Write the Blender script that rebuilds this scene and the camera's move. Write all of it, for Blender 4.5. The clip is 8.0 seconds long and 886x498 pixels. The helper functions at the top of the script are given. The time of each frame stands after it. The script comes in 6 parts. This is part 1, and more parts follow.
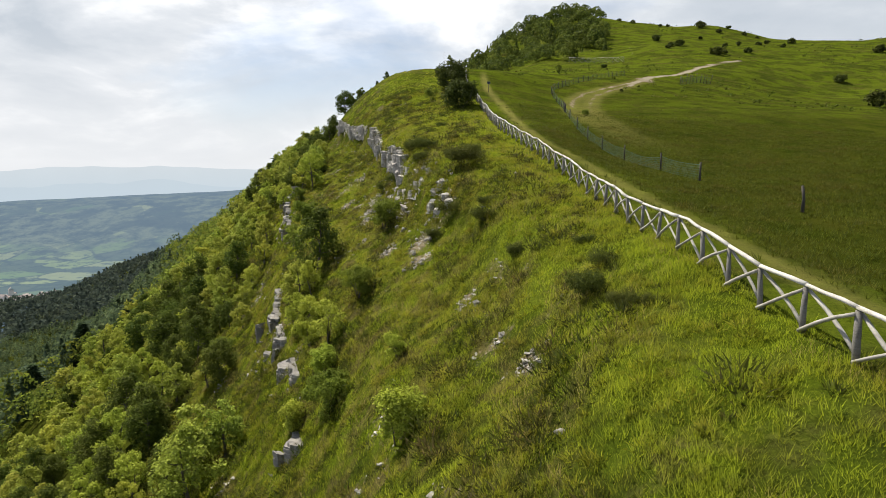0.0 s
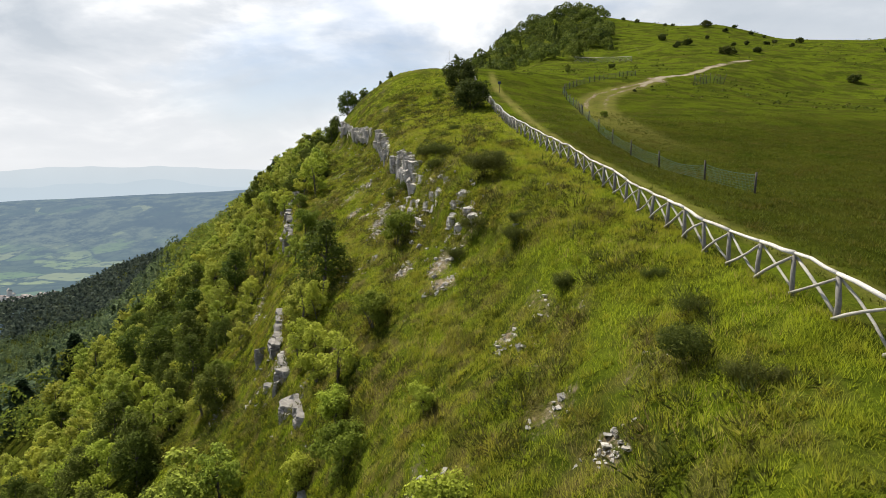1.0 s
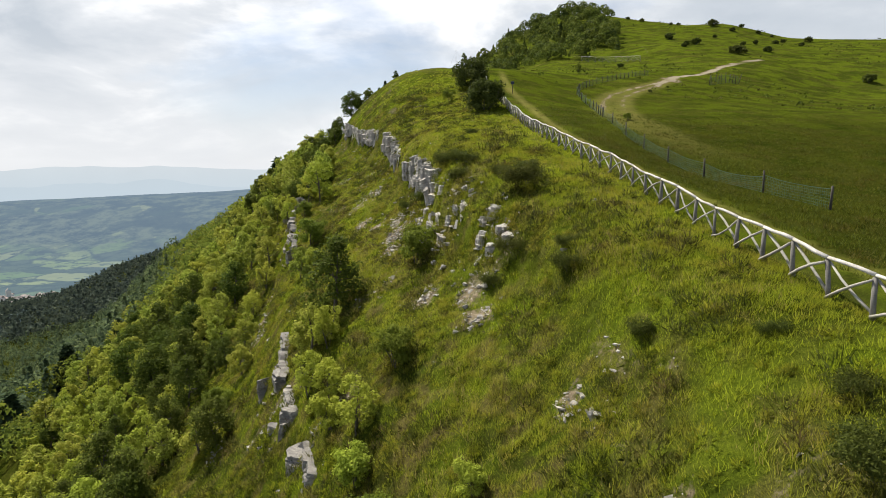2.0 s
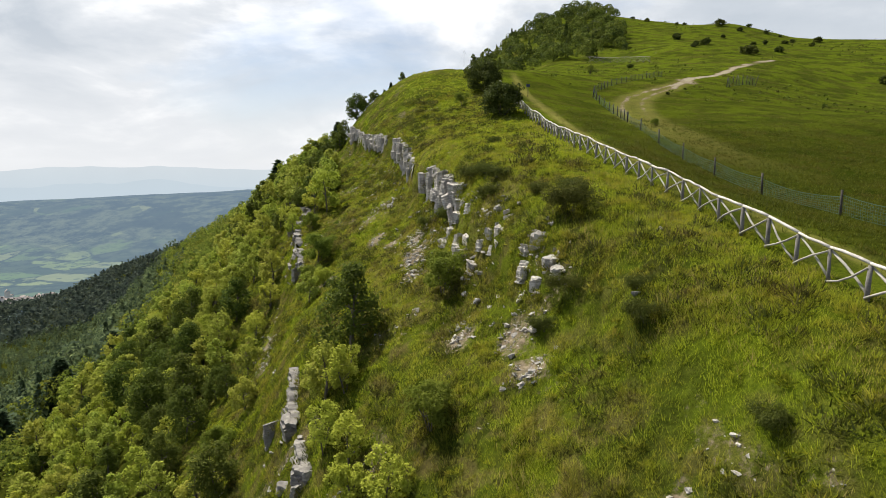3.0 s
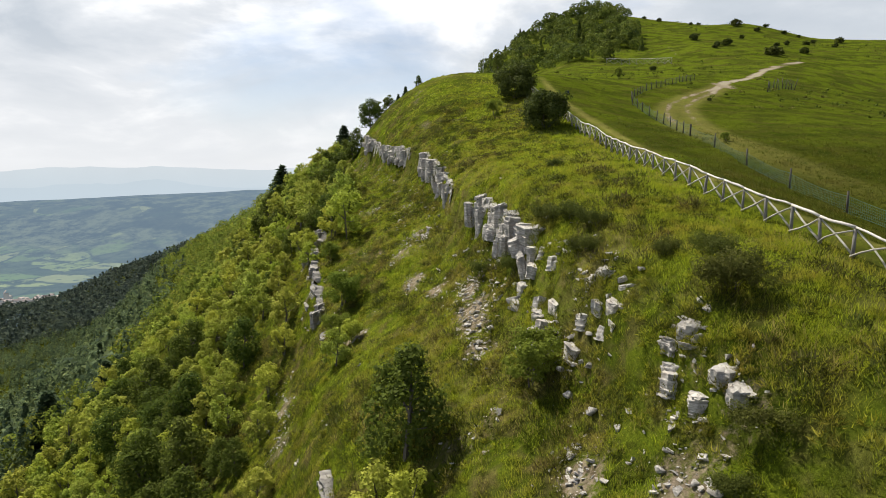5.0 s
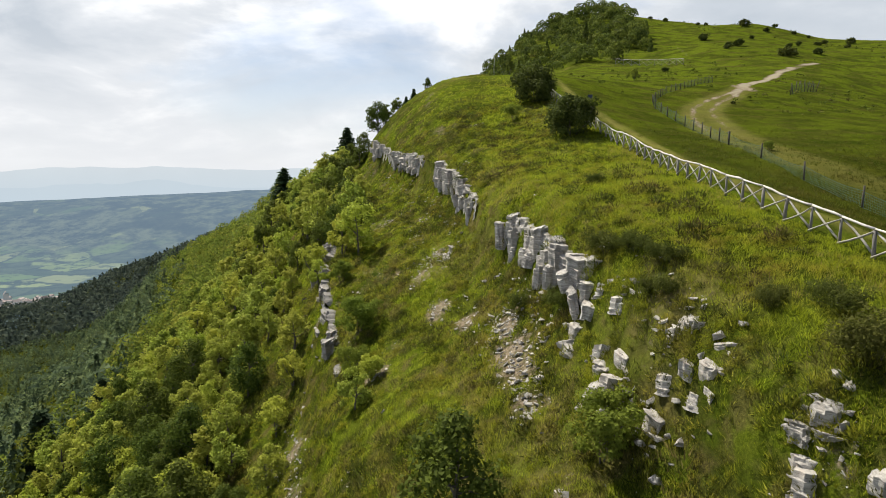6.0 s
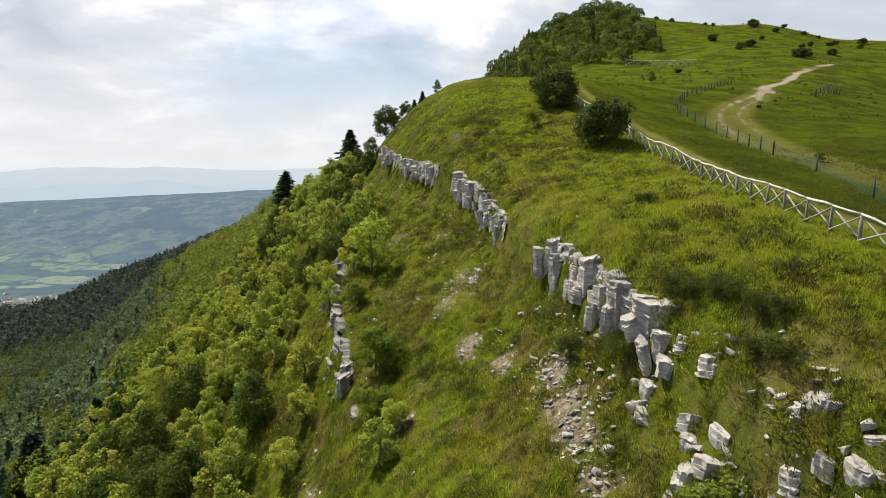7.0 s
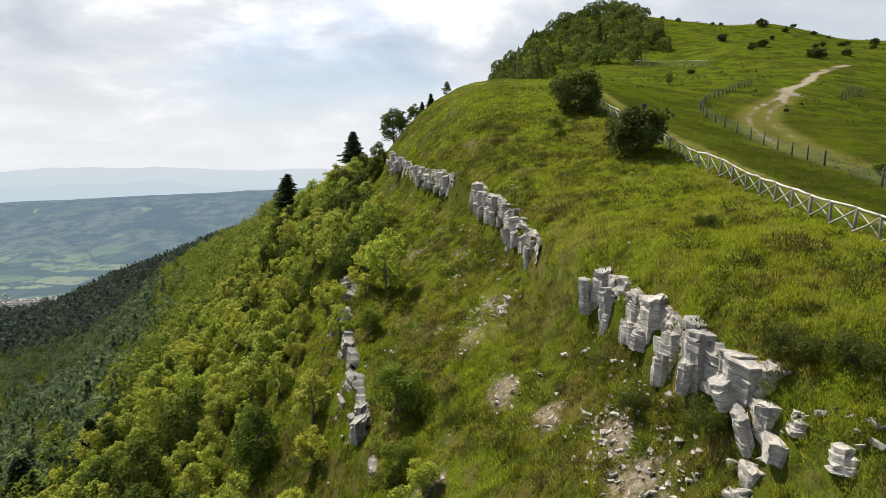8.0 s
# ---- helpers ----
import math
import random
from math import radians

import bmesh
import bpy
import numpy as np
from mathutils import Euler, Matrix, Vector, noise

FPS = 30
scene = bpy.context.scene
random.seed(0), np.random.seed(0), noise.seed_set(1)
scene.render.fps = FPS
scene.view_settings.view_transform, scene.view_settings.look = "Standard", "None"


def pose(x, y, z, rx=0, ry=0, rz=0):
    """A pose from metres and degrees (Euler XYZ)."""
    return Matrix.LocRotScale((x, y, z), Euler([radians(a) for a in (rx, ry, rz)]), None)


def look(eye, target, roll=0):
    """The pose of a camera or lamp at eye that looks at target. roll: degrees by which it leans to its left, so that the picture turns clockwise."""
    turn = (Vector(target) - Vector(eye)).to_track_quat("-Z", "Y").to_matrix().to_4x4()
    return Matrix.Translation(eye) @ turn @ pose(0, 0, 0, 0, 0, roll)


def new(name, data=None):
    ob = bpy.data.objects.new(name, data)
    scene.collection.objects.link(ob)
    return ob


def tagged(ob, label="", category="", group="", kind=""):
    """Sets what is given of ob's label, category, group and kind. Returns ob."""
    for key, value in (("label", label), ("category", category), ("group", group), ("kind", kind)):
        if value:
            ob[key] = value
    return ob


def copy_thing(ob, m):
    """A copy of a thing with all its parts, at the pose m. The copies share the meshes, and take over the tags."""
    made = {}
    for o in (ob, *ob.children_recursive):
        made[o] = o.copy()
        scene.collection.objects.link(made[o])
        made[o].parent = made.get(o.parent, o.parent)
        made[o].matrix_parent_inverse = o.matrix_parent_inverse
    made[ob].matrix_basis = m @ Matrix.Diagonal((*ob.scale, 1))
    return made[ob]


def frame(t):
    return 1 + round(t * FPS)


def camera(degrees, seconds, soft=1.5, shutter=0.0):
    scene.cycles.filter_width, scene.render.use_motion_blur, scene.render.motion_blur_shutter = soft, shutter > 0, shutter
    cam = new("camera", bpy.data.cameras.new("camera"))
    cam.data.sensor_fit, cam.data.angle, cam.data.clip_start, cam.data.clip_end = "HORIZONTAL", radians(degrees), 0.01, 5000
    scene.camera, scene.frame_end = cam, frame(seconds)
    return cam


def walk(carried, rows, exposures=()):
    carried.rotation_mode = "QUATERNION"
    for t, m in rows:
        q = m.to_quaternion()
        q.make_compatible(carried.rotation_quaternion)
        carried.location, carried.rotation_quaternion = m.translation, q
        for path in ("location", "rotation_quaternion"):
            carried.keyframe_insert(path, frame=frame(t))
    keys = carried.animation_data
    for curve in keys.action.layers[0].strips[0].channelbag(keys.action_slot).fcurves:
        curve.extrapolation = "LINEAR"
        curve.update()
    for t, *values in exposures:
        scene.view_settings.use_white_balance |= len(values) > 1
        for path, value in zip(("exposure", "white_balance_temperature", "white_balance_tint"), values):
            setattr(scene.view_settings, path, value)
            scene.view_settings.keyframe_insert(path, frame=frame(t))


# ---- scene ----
cam = camera(72.0, 8.0, soft=0.7)
METRES, EYE, TILT, LEAN, TURN = 42.0, 0.0, -6.8, 0.0, 0.0
K = math.tan(radians(36)) / math.tan(radians(28))
ROWS = [
    (0.0, 0.0, 0.0, 0.0, 0.0, 0.0, -0.0),
    (0.5, -0.0122, 0.0594, 0.0117, -0.02, -0.0, -0.0),
    (1.0, -0.0261, 0.1184, 0.0235, -0.04, 0.0, -0.0),
    (1.5, -0.041, 0.1777, 0.0348, -0.06, -0.01, -0.01),
    (3.0, -0.0894, 0.3534, 0.0781, -0.1, -0.02, -0.0),
    (3.5, -0.1068, 0.4122, 0.0942, -0.1, -0.02, 0.0),
    (4.0, -0.1244, 0.4702, 0.1101, -0.1, -0.03, 0.01),
    (4.5, -0.1422, 0.5278, 0.1251, -0.1, -0.02, 0.0),
    (6.0, -0.1944, 0.7021, 0.1709, -0.08, -0.01, -0.04),
    (6.5, -0.2121, 0.7596, 0.1866, -0.08, -0.0, -0.04),
    (7.0, -0.2288, 0.8179, 0.2022, -0.07, -0.0, -0.05),
    (7.5, -0.2445, 0.8771, 0.2175, -0.06, 0.0, -0.06),
    (8.0, -0.2595, 0.9367, 0.2324, -0.05, -0.0, -0.06),
]
walk(cam, [(t, pose(0, 0, EYE, TILT, LEAN, TURN) @ pose(METRES * K * x, METRES * y, METRES * K * z, 90 + pitch, roll, yaw)) for t, x, y, z, yaw, pitch, roll in ROWS])

# ---------------------------------------------------------------- light and sky
SUN = Vector((-0.40, 0.45, 0.88)).normalized()
world = bpy.data.worlds.new("sky")
scene.world = world
world.use_nodes = True


def build_sky():
    nt = world.node_tree
    nt.nodes.clear()
    out = nt.nodes.new("ShaderNodeOutputWorld")
    bg = nt.nodes.new("ShaderNodeBackground")
    sky = nt.nodes.new("ShaderNodeTexSky")
    sky.sky_type, sky.sun_disc = "NISHITA", False
    sky.sun_elevation = math.asin(SUN.z)
    sky.sun_rotation = math.atan2(SUN.x, SUN.y)
    sky.altitude, sky.air_density, sky.dust_density = 1000, 1.0, 2.0
    tc = nt.nodes.new("ShaderNodeTexCoord")
    sep = nt.nodes.new("ShaderNodeSeparateXYZ")
    nt.links.new(tc.outputs["Generated"], sep.inputs[0])

    def mth(op, a, b=None):
        n = nt.nodes.new("ShaderNodeMath")
        n.operation = op
        for i, v in enumerate((a, b)):
            if v is None:
                continue
            if isinstance(v, (int, float)):
                n.inputs[i].default_value = v
            else:
                nt.links.new(v, n.inputs[i])
        return n.outputs[0]

    # a cloud deck seen in perspective: the direction is carried onto a level sheet
    up = mth("ADD", mth("MAXIMUM", sep.outputs[2], 0.0), 0.30)
    cx, cy = mth("DIVIDE", sep.outputs[0], up), mth("DIVIDE", sep.outputs[1], up)
    comb = nt.nodes.new("ShaderNodeCombineXYZ")
    nt.links.new(cx, comb.inputs[0])
    nt.links.new(cy, comb.inputs[1])

    def cloud_noise(scale, detail, off, dist=0.0):
        m = nt.nodes.new("ShaderNodeMapping")
        m.inputs["Location"].default_value = off
        nt.links.new(comb.outputs[0], m.inputs[0])
        n = nt.nodes.new("ShaderNodeTexNoise")
        n.inputs["Scale"].default_value, n.inputs["Detail"].default_value = scale, detail
        n.inputs["Roughness"].default_value, n.inputs["Distortion"].default_value = 0.55, dist
        nt.links.new(m.outputs[0], n.inputs["Vector"])
        return n.outputs[0]

    def ramp(fac, *stops):
        r = nt.nodes.new("ShaderNodeValToRGB")
        while len(r.color_ramp.elements) < len(stops):
            r.color_ramp.elements.new(0.5)
        for e, (p, c) in zip(r.color_ramp.elements, stops):
            e.position, e.color = p, (*c, 1)
        nt.links.new(fac, r.inputs[0])
        return r.outputs[0]

    def mix(fac, a, b):
        n = nt.nodes.new("ShaderNodeMix")
        n.data_type = "RGBA"
        for sock, v in ((n.inputs[0], fac), (n.inputs[6], a), (n.inputs[7], b)):
            if isinstance(v, tuple):
                sock.default_value = (*v, 1)
            elif isinstance(v, (int, float)):
                sock.default_value = v
            else:
                nt.links.new(v, sock)
        return n.outputs[2]

    cover = ramp(cloud_noise(0.9, 8, (3.1, 1.7, 0), 0.3), (0.30, (0.25, 0.25, 0.25)), (0.47, (1, 1, 1)))
    shade = ramp(cloud_noise(1.9, 8, (7.4, 2.2, 0), 0.25), (0.36, CLOUD_GREY), (0.50, CLOUD_MID), (0.60, CLOUD_WHITE))
    # pale haze low over the horizon
    haze = ramp(sep.outputs[2], (0.0, (1, 1, 1)), (0.05, (0.8, 0.8, 0.8)), (0.20, (0.0, 0.0, 0.0)))
    # the deck breaks up overhead and behind, and thickens to grey over the meadow side
    open_ = ramp(mth("SUBTRACT", sep.outputs[2], mth("MULTIPLY", sep.outputs[1], 0.35)), (0.10, (1, 1, 1)), (0.50, (0.22, 0.22, 0.22)))
    cover = mth("MULTIPLY", cover, open_)
    bank = ramp(sep.outputs[0], (0.05, (0, 0, 0)), (0.45, (0.75, 0.75, 0.75)))
    shade = mix(bank, shade, CLOUD_GREY)
    both = mix(cover, sky.outputs[0], shade)
    full = mix(haze, both, HAZE)
    nt.links.new(full, bg.inputs[0])
    bg.inputs[1].default_value = SKY_STRENGTH
    nt.links.new(bg.outputs[0], out.inputs[0])


SKY_STRENGTH = 0.082
CLOUD_GREY, CLOUD_MID, CLOUD_WHITE, HAZE = (5.0, 5.5, 6.1), (7.0, 7.3, 7.7), (10.2, 10.2, 10.2), (7.35, 7.5, 7.7)
build_sky()
sun_data = bpy.data.lights.new("sun", "SUN")
sun_data.energy, sun_data.angle, sun_data.color = 5.6, radians(0.6), (1.0, 0.94, 0.82)
sun = new("sun", sun_data)
sun.matrix_world = look(tuple(SUN * 200), (0, 0, 0))
scene.view_settings.exposure = 0.5

# ---------------------------------------------------------------- lie of the land
# Feature lines running away from the start: (y, x, z) along each, from the valley side to the meadow side.
LAND = {
    "plain": [(-300, -1500, -330), (255, -1200, -330), (540, -1300, -330), (950, -1500, -330), (1700, -1700, -330)],
    "foot": [(-300, -420, -240), (72, -330, -205), (255, -330, -170), (540, -440, -192), (950, -690, -209), (1150, -780, -262), (1400, -860, -320), (1700, -900, -330)],
    "forest": [(-300, -180, -150), (72, -150, -112), (255, -168, -82), (464, -273, -140), (540, -327, -154), (950, -560, -188), (1150, -621, -179), (1400, -650, -260), (1700, -700, -330)],
    "spur": [(-300, -110, -110), (0, -95, -88), (72, -82, -62), (123, -78, -43), (164, -88, -46), (190, -93, -43), (300, -130, -45), (390, -175, -52), (600, -290, -105), (950, -420, -150), (1150, -500, -140), (1400, -472, -114), (1700, -480, -330)],
    "wood": [(-300, -60, -90), (0, -44, -50), (40, -41, -37), (72, -37.5, -27), (88, -35.5, -19.5), (102, -38, -16.5), (120, -43, -13.5), (150, -54, -16), (230, -75, -20), (300, -96, -18), (390, -125, -22), (600, -220, -60), (1000, -300, -60), (1700, -380, -330)],
    "rib_base": [(-300, -14, -60), (0, -9.5, -24), (25, -10.5, -19.5), (38, -12.4, -17), (50, -17, -16.6), (61, -19.4, -14.4), (76, -22.2, -12.4), (90, -25.8, -8.2), (103, -28, -6.4), (121, -34.5, -5), (150, -47, -6), (230, -62, -6), (300, -78, -2), (390, -108, -14), (600, -190, -45), (1700, -260, -330)],
    "rib_top": [(-300, -10, -55), (0, -6, -18), (25, -7, -15.5), (38, -9.6, -13.4), (50, -14, -12.4), (61, -16.6, -10), (76, -19.4, -8), (90, -23, -4.2), (103, -25, -2.8), (121, -32, -2), (150, -44, -3), (230, -59, -4), (300, -74, 0), (390, -104, -12), (600, -180, -40), (1700, -250, -330)],
    "slope": [(-300, -5, -45), (0, -2, -13), (18, -1, -9.6), (26, -2.5, -9.6), (35, -4.5, -8.8), (48, -8, -7.2), (63, -12.5, -6), (75, -13, -4.2), (82, -13.5, -1.6), (104, -18, 1), (121, -25, 2), (150, -35, 4), (230, -42, 8), (300, -46, 16), (390, -60, 14), (600, -120, -10), (1700, -200, -330)],
    "crag_base": [(-300, 0, -40), (0, 3.2, -8.8), (18, 3.7, -5.9), (30, 3, -5), (40, 1.4, -3.2), (45, -0.3, -2.8), (51, -2.5, -2.25), (60, -4.2, -0.95), (70, -5.9, 0.45), (85, -9.1, 2.45), (104, -12.2, 5.65), (121, -17.9, 6.65), (150, -25.2, 11), (230, -22, 17), (300, -4, 28), (390, 10, 55), (600, 10, 60), (1700, -100, -330)],
    "crag_top": [(-300, 2, -40), (0, 4.5, -7.6), (18, 4.5, -4.9), (30, 3.9, -4), (40, 2.3, -1.8), (45, 0.4, -1.1), (51, -1.8, -0.3), (60, -3.7, 1.2), (70, -5.4, 2.7), (85, -8.6, 4.8), (104, -11.7, 8), (121, -17.4, 9.2), (150, -24.5, 13.2), (230, -19, 20), (300, 1, 32), (390, 16, 62), (600, 20, 66), (1700, -60, -330)],
    "brow": [(-300, 5, -40), (0, 7.4, -6.2), (18, 7, -4), (30, 6.2, -2.6), (43, 3.6, -0.2), (60, -0.4, 3.6), (67, -2, 4.5), (85, -3.4, 7), (107, -3.8, 12), (128, -5, 19.3), (150, -3.6, 25.4), (180, 4, 29), (230, 20, 37), (300, 36, 52), (390, 46, 86), (450, 60, 100), (600, 70, 98), (1700, 50, -330)],
    "fence": [(-300, 10, -40), (0, 9.8, -5.6), (15, 9.1, -3.9), (27, 8.8, -2.4), (37, 8.6, -1), (50, 7.7, 1.6), (70, 6, 5.5), (82, 6.2, 7.4), (90, 6, 9.1), (99, 5.7, 11.4), (117, 4.5, 16.6), (150, 6, 25.4), (180, 15, 29.5), (230, 32, 39), (300, 52, 58), (400, 62, 92), (450, 75, 108), (600, 86, 110), (1700, 80, -330)],
    "meadow": [(-300, 25, -40), (0, 20, -6.4), (33, 18, -2.2), (50, 18, 0.4), (57, 19, 1.2), (74, 22.6, 4.4), (85, 23, 7.4), (110, 22.5, 12.1), (125, 22.5, 16), (165, 31, 26.5), (215, 46, 36), (260, 64, 47.5), (300, 76, 60), (405, 82, 98), (453, 92, 113), (600, 110, 112), (1700, 120, -330)],
    "field": [(-300, 50, -40), (0, 45, -7), (34, 42, -3), (56, 42, 0.8), (85, 44, 6.2), (110, 45, 12), (128, 48, 15.4), (170, 58, 26.6), (190, 72, 30.8), (216, 92, 37.6), (268, 99, 54), (300, 112, 63), (396, 161, 93), (450, 172, 100), (600, 200, 96), (1700, 240, -330)],
    "right": [(-300, 150, -30), (0, 110, -6), (60, 100, 1), (130, 95, 13.5), (165, 104, 20), (190, 121, 24.5), (240, 140, 42), (285, 152, 57), (382, 212, 79.5), (420, 240, 84), (600, 300, 86), (1700, 400, -330)],
    "far_right": [(-300, 500, -20), (0, 400, 0), (130, 300, 18), (190, 285, 32), (285, 300, 60), (420, 318, 89), (600, 420, 86), (1700, 600, -330)],
    "beyond": [(-300, 2500, -330), (600, 2500, -330), (1700, 2500, -330)],
}


def pchip_slopes(x, y):
    """Slopes of a shape-keeping cubic through the points along the last axis."""
    h = np.diff(x, axis=-1)
    d = np.diff(y, axis=-1) / h
    m = np.zeros_like(y)
    w1, w2 = 2 * h[..., 1:] + h[..., :-1], h[..., 1:] + 2 * h[..., :-1]
    same = d[..., :-1] * d[..., 1:] > 0
    safe0, safe1 = np.where(same, d[..., :-1], 1), np.where(same, d[..., 1:], 1)
    m[..., 1:-1] = np.where(same, (w1 + w2) / (w1 / safe0 + w2 / safe1), 0)
    m[..., 0], m[..., -1] = d[..., 0], d[..., -1]
    return m


def pchip(xs, ys, q):
    xs, ys = np.asarray(xs, float), np.asarray(ys, float)
    m = pchip_slopes(xs, ys)
    q = np.clip(q, xs[0], xs[-1])
    i = np.clip(np.searchsorted(xs, q) - 1, 0, len(xs) - 2)
    h = xs[i + 1] - xs[i]
    t = (q - xs[i]) / h
    return (2 * t**3 - 3 * t**2 + 1) * ys[i] + (t**3 - 2 * t**2 + t) * h * m[i] + (3 * t**2 - 2 * t**3) * ys[i + 1] + (t**3 - t**2) * h * m[i + 1]


LINE_Y = np.arange(-300, 1700.01, 0.25)
LINES = {n: tuple(pchip(*(np.array(rows, float)[:, [0, c]].T), LINE_Y) for c in (1, 2)) for n, rows in LAND.items()}


def line_at(name, y):
    """x and z of a feature line where it passes y."""
    return np.interp(y, LINE_Y, LINES[name][0]), np.interp(y, LINE_Y, LINES[name][1])


ALL_LINES = [np.stack([LINES[n][c] for n in LAND], 1) for c in (0, 1)]


def hash2(ix, iy, seed):
    v = np.sin(ix * 127.1 + iy * 311.7 + seed * 74.7) * 43758.5453
    return v - np.floor(v)


def vnoise(x, y, seed=0):
    """Smooth value noise in the plane, -1 to 1."""
    ix, iy = np.floor(x), np.floor(y)
    fx, fy = x - ix, y - iy
    fx, fy = fx * fx * (3 - 2 * fx), fy * fy * (3 - 2 * fy)
    a, b = hash2(ix, iy, seed), hash2(ix + 1, iy, seed)
    c, d = hash2(ix, iy + 1, seed), hash2(ix + 1, iy + 1, seed)
    return (a + (b - a) * fx + (c - a) * fy + (a - b - c + d) * fx * fy) * 2 - 1


def fbm(x, y, seed=0, octaves=4):
    s, amp = 0, 1.0
    for k in range(octaves):
        s = s + amp * vnoise(x * 2**k + 17.3 * k, y * 2**k - 9.1 * k, seed + k)
        amp *= 0.5
    return s / 1.9


def smooth(a, b, v):
    t = np.clip((v - a) / (b - a), 0, 1)
    return t * t * (3 - 2 * t)


def land(x, y):
    """Height of the ground at x, y (arrays)."""
    x, y = np.atleast_1d(np.asarray(x, float)), np.atleast_1d(np.asarray(y, float))
    shape = x.shape
    x, y = x.ravel(), y.ravel()
    out = np.empty_like(x)
    for lo in range(0, len(x), 40000):
        xs, ys = x[lo:lo + 40000], y[lo:lo + 40000]
        row = np.clip((ys + 300) * 4, 0, len(LINE_Y) - 1.001)
        k = row.astype(int)
        part = (row - k)[:, None]
        lx, lz = (ALL_LINES[c][k] * (1 - part) + ALL_LINES[c][k + 1] * part for c in (0, 1))
        m = pchip_slopes(lx, lz)
        q = np.clip(xs, lx[:, 0], lx[:, -1])
        i = np.clip((lx < q[:, None]).sum(1) - 1, 0, lx.shape[1] - 2)
        r = np.arange(len(q))
        x0, x1, z0, z1, m0, m1 = lx[r, i], lx[r, i + 1], lz[r, i], lz[r, i + 1], m[r, i], m[r, i + 1]
        h = x1 - x0
        t = (q - x0) / h
        z = (2 * t**3 - 3 * t**2 + 1) * z0 + (t**3 - 2 * t**2 + t) * h * m0 + (3 * t**2 - 2 * t**3) * z1 + (t**3 - t**2) * h * m1
        # the plain, and the long hill that closes it
        r2 = np.hypot(xs, ys)
        hill = smooth(2450, 3650, ys - 0.05 * xs) * (214 + 14 * fbm(xs / 700, ys / 900, 5) + 0.045 * (xs + 1700)) + 16 * fbm(xs / 240, ys / 300, 8) * smooth(2400, 2900, ys)
        z = z + np.where(z < -250, smooth(-250, -328, z), 0) * hill
        # small relief: hummocks, gullies on the steep side
        steep = smooth(3, -8, xs - line_at("brow", ys)[0])
        near = 1 - smooth(250, 600, r2)
        z = z + near * (0.16 + 0.22 * steep) * fbm(xs / 4.2, ys / 5.5, 2) + near * (0.17 + 0.17 * steep) * (np.abs(vnoise(xs / 1.1, ys / 1.3, 4)) + 0.5 * np.abs(vnoise(xs / 0.55, ys / 0.6, 14)) - 0.5) + near * 0.5 * steep * fbm(xs / 13, ys / 16, 3)
        z = z + smooth(120, 300, r2) * (1 - smooth(1200, 1600, ys)) * 3.0 * fbm(xs / 60, ys / 60, 6)
        out[lo:lo + 40000] = z
    return out.reshape(shape)


def ground_z(x, y):
    return float(land(x, y)[0])

# ---------------------------------------------------------------- materials
def nodes_of(name):
    m = bpy.data.materials.new(name)
    m.use_nodes = True
    nt = m.node_tree
    return m, nt, nt.nodes["Principled BSDF"]


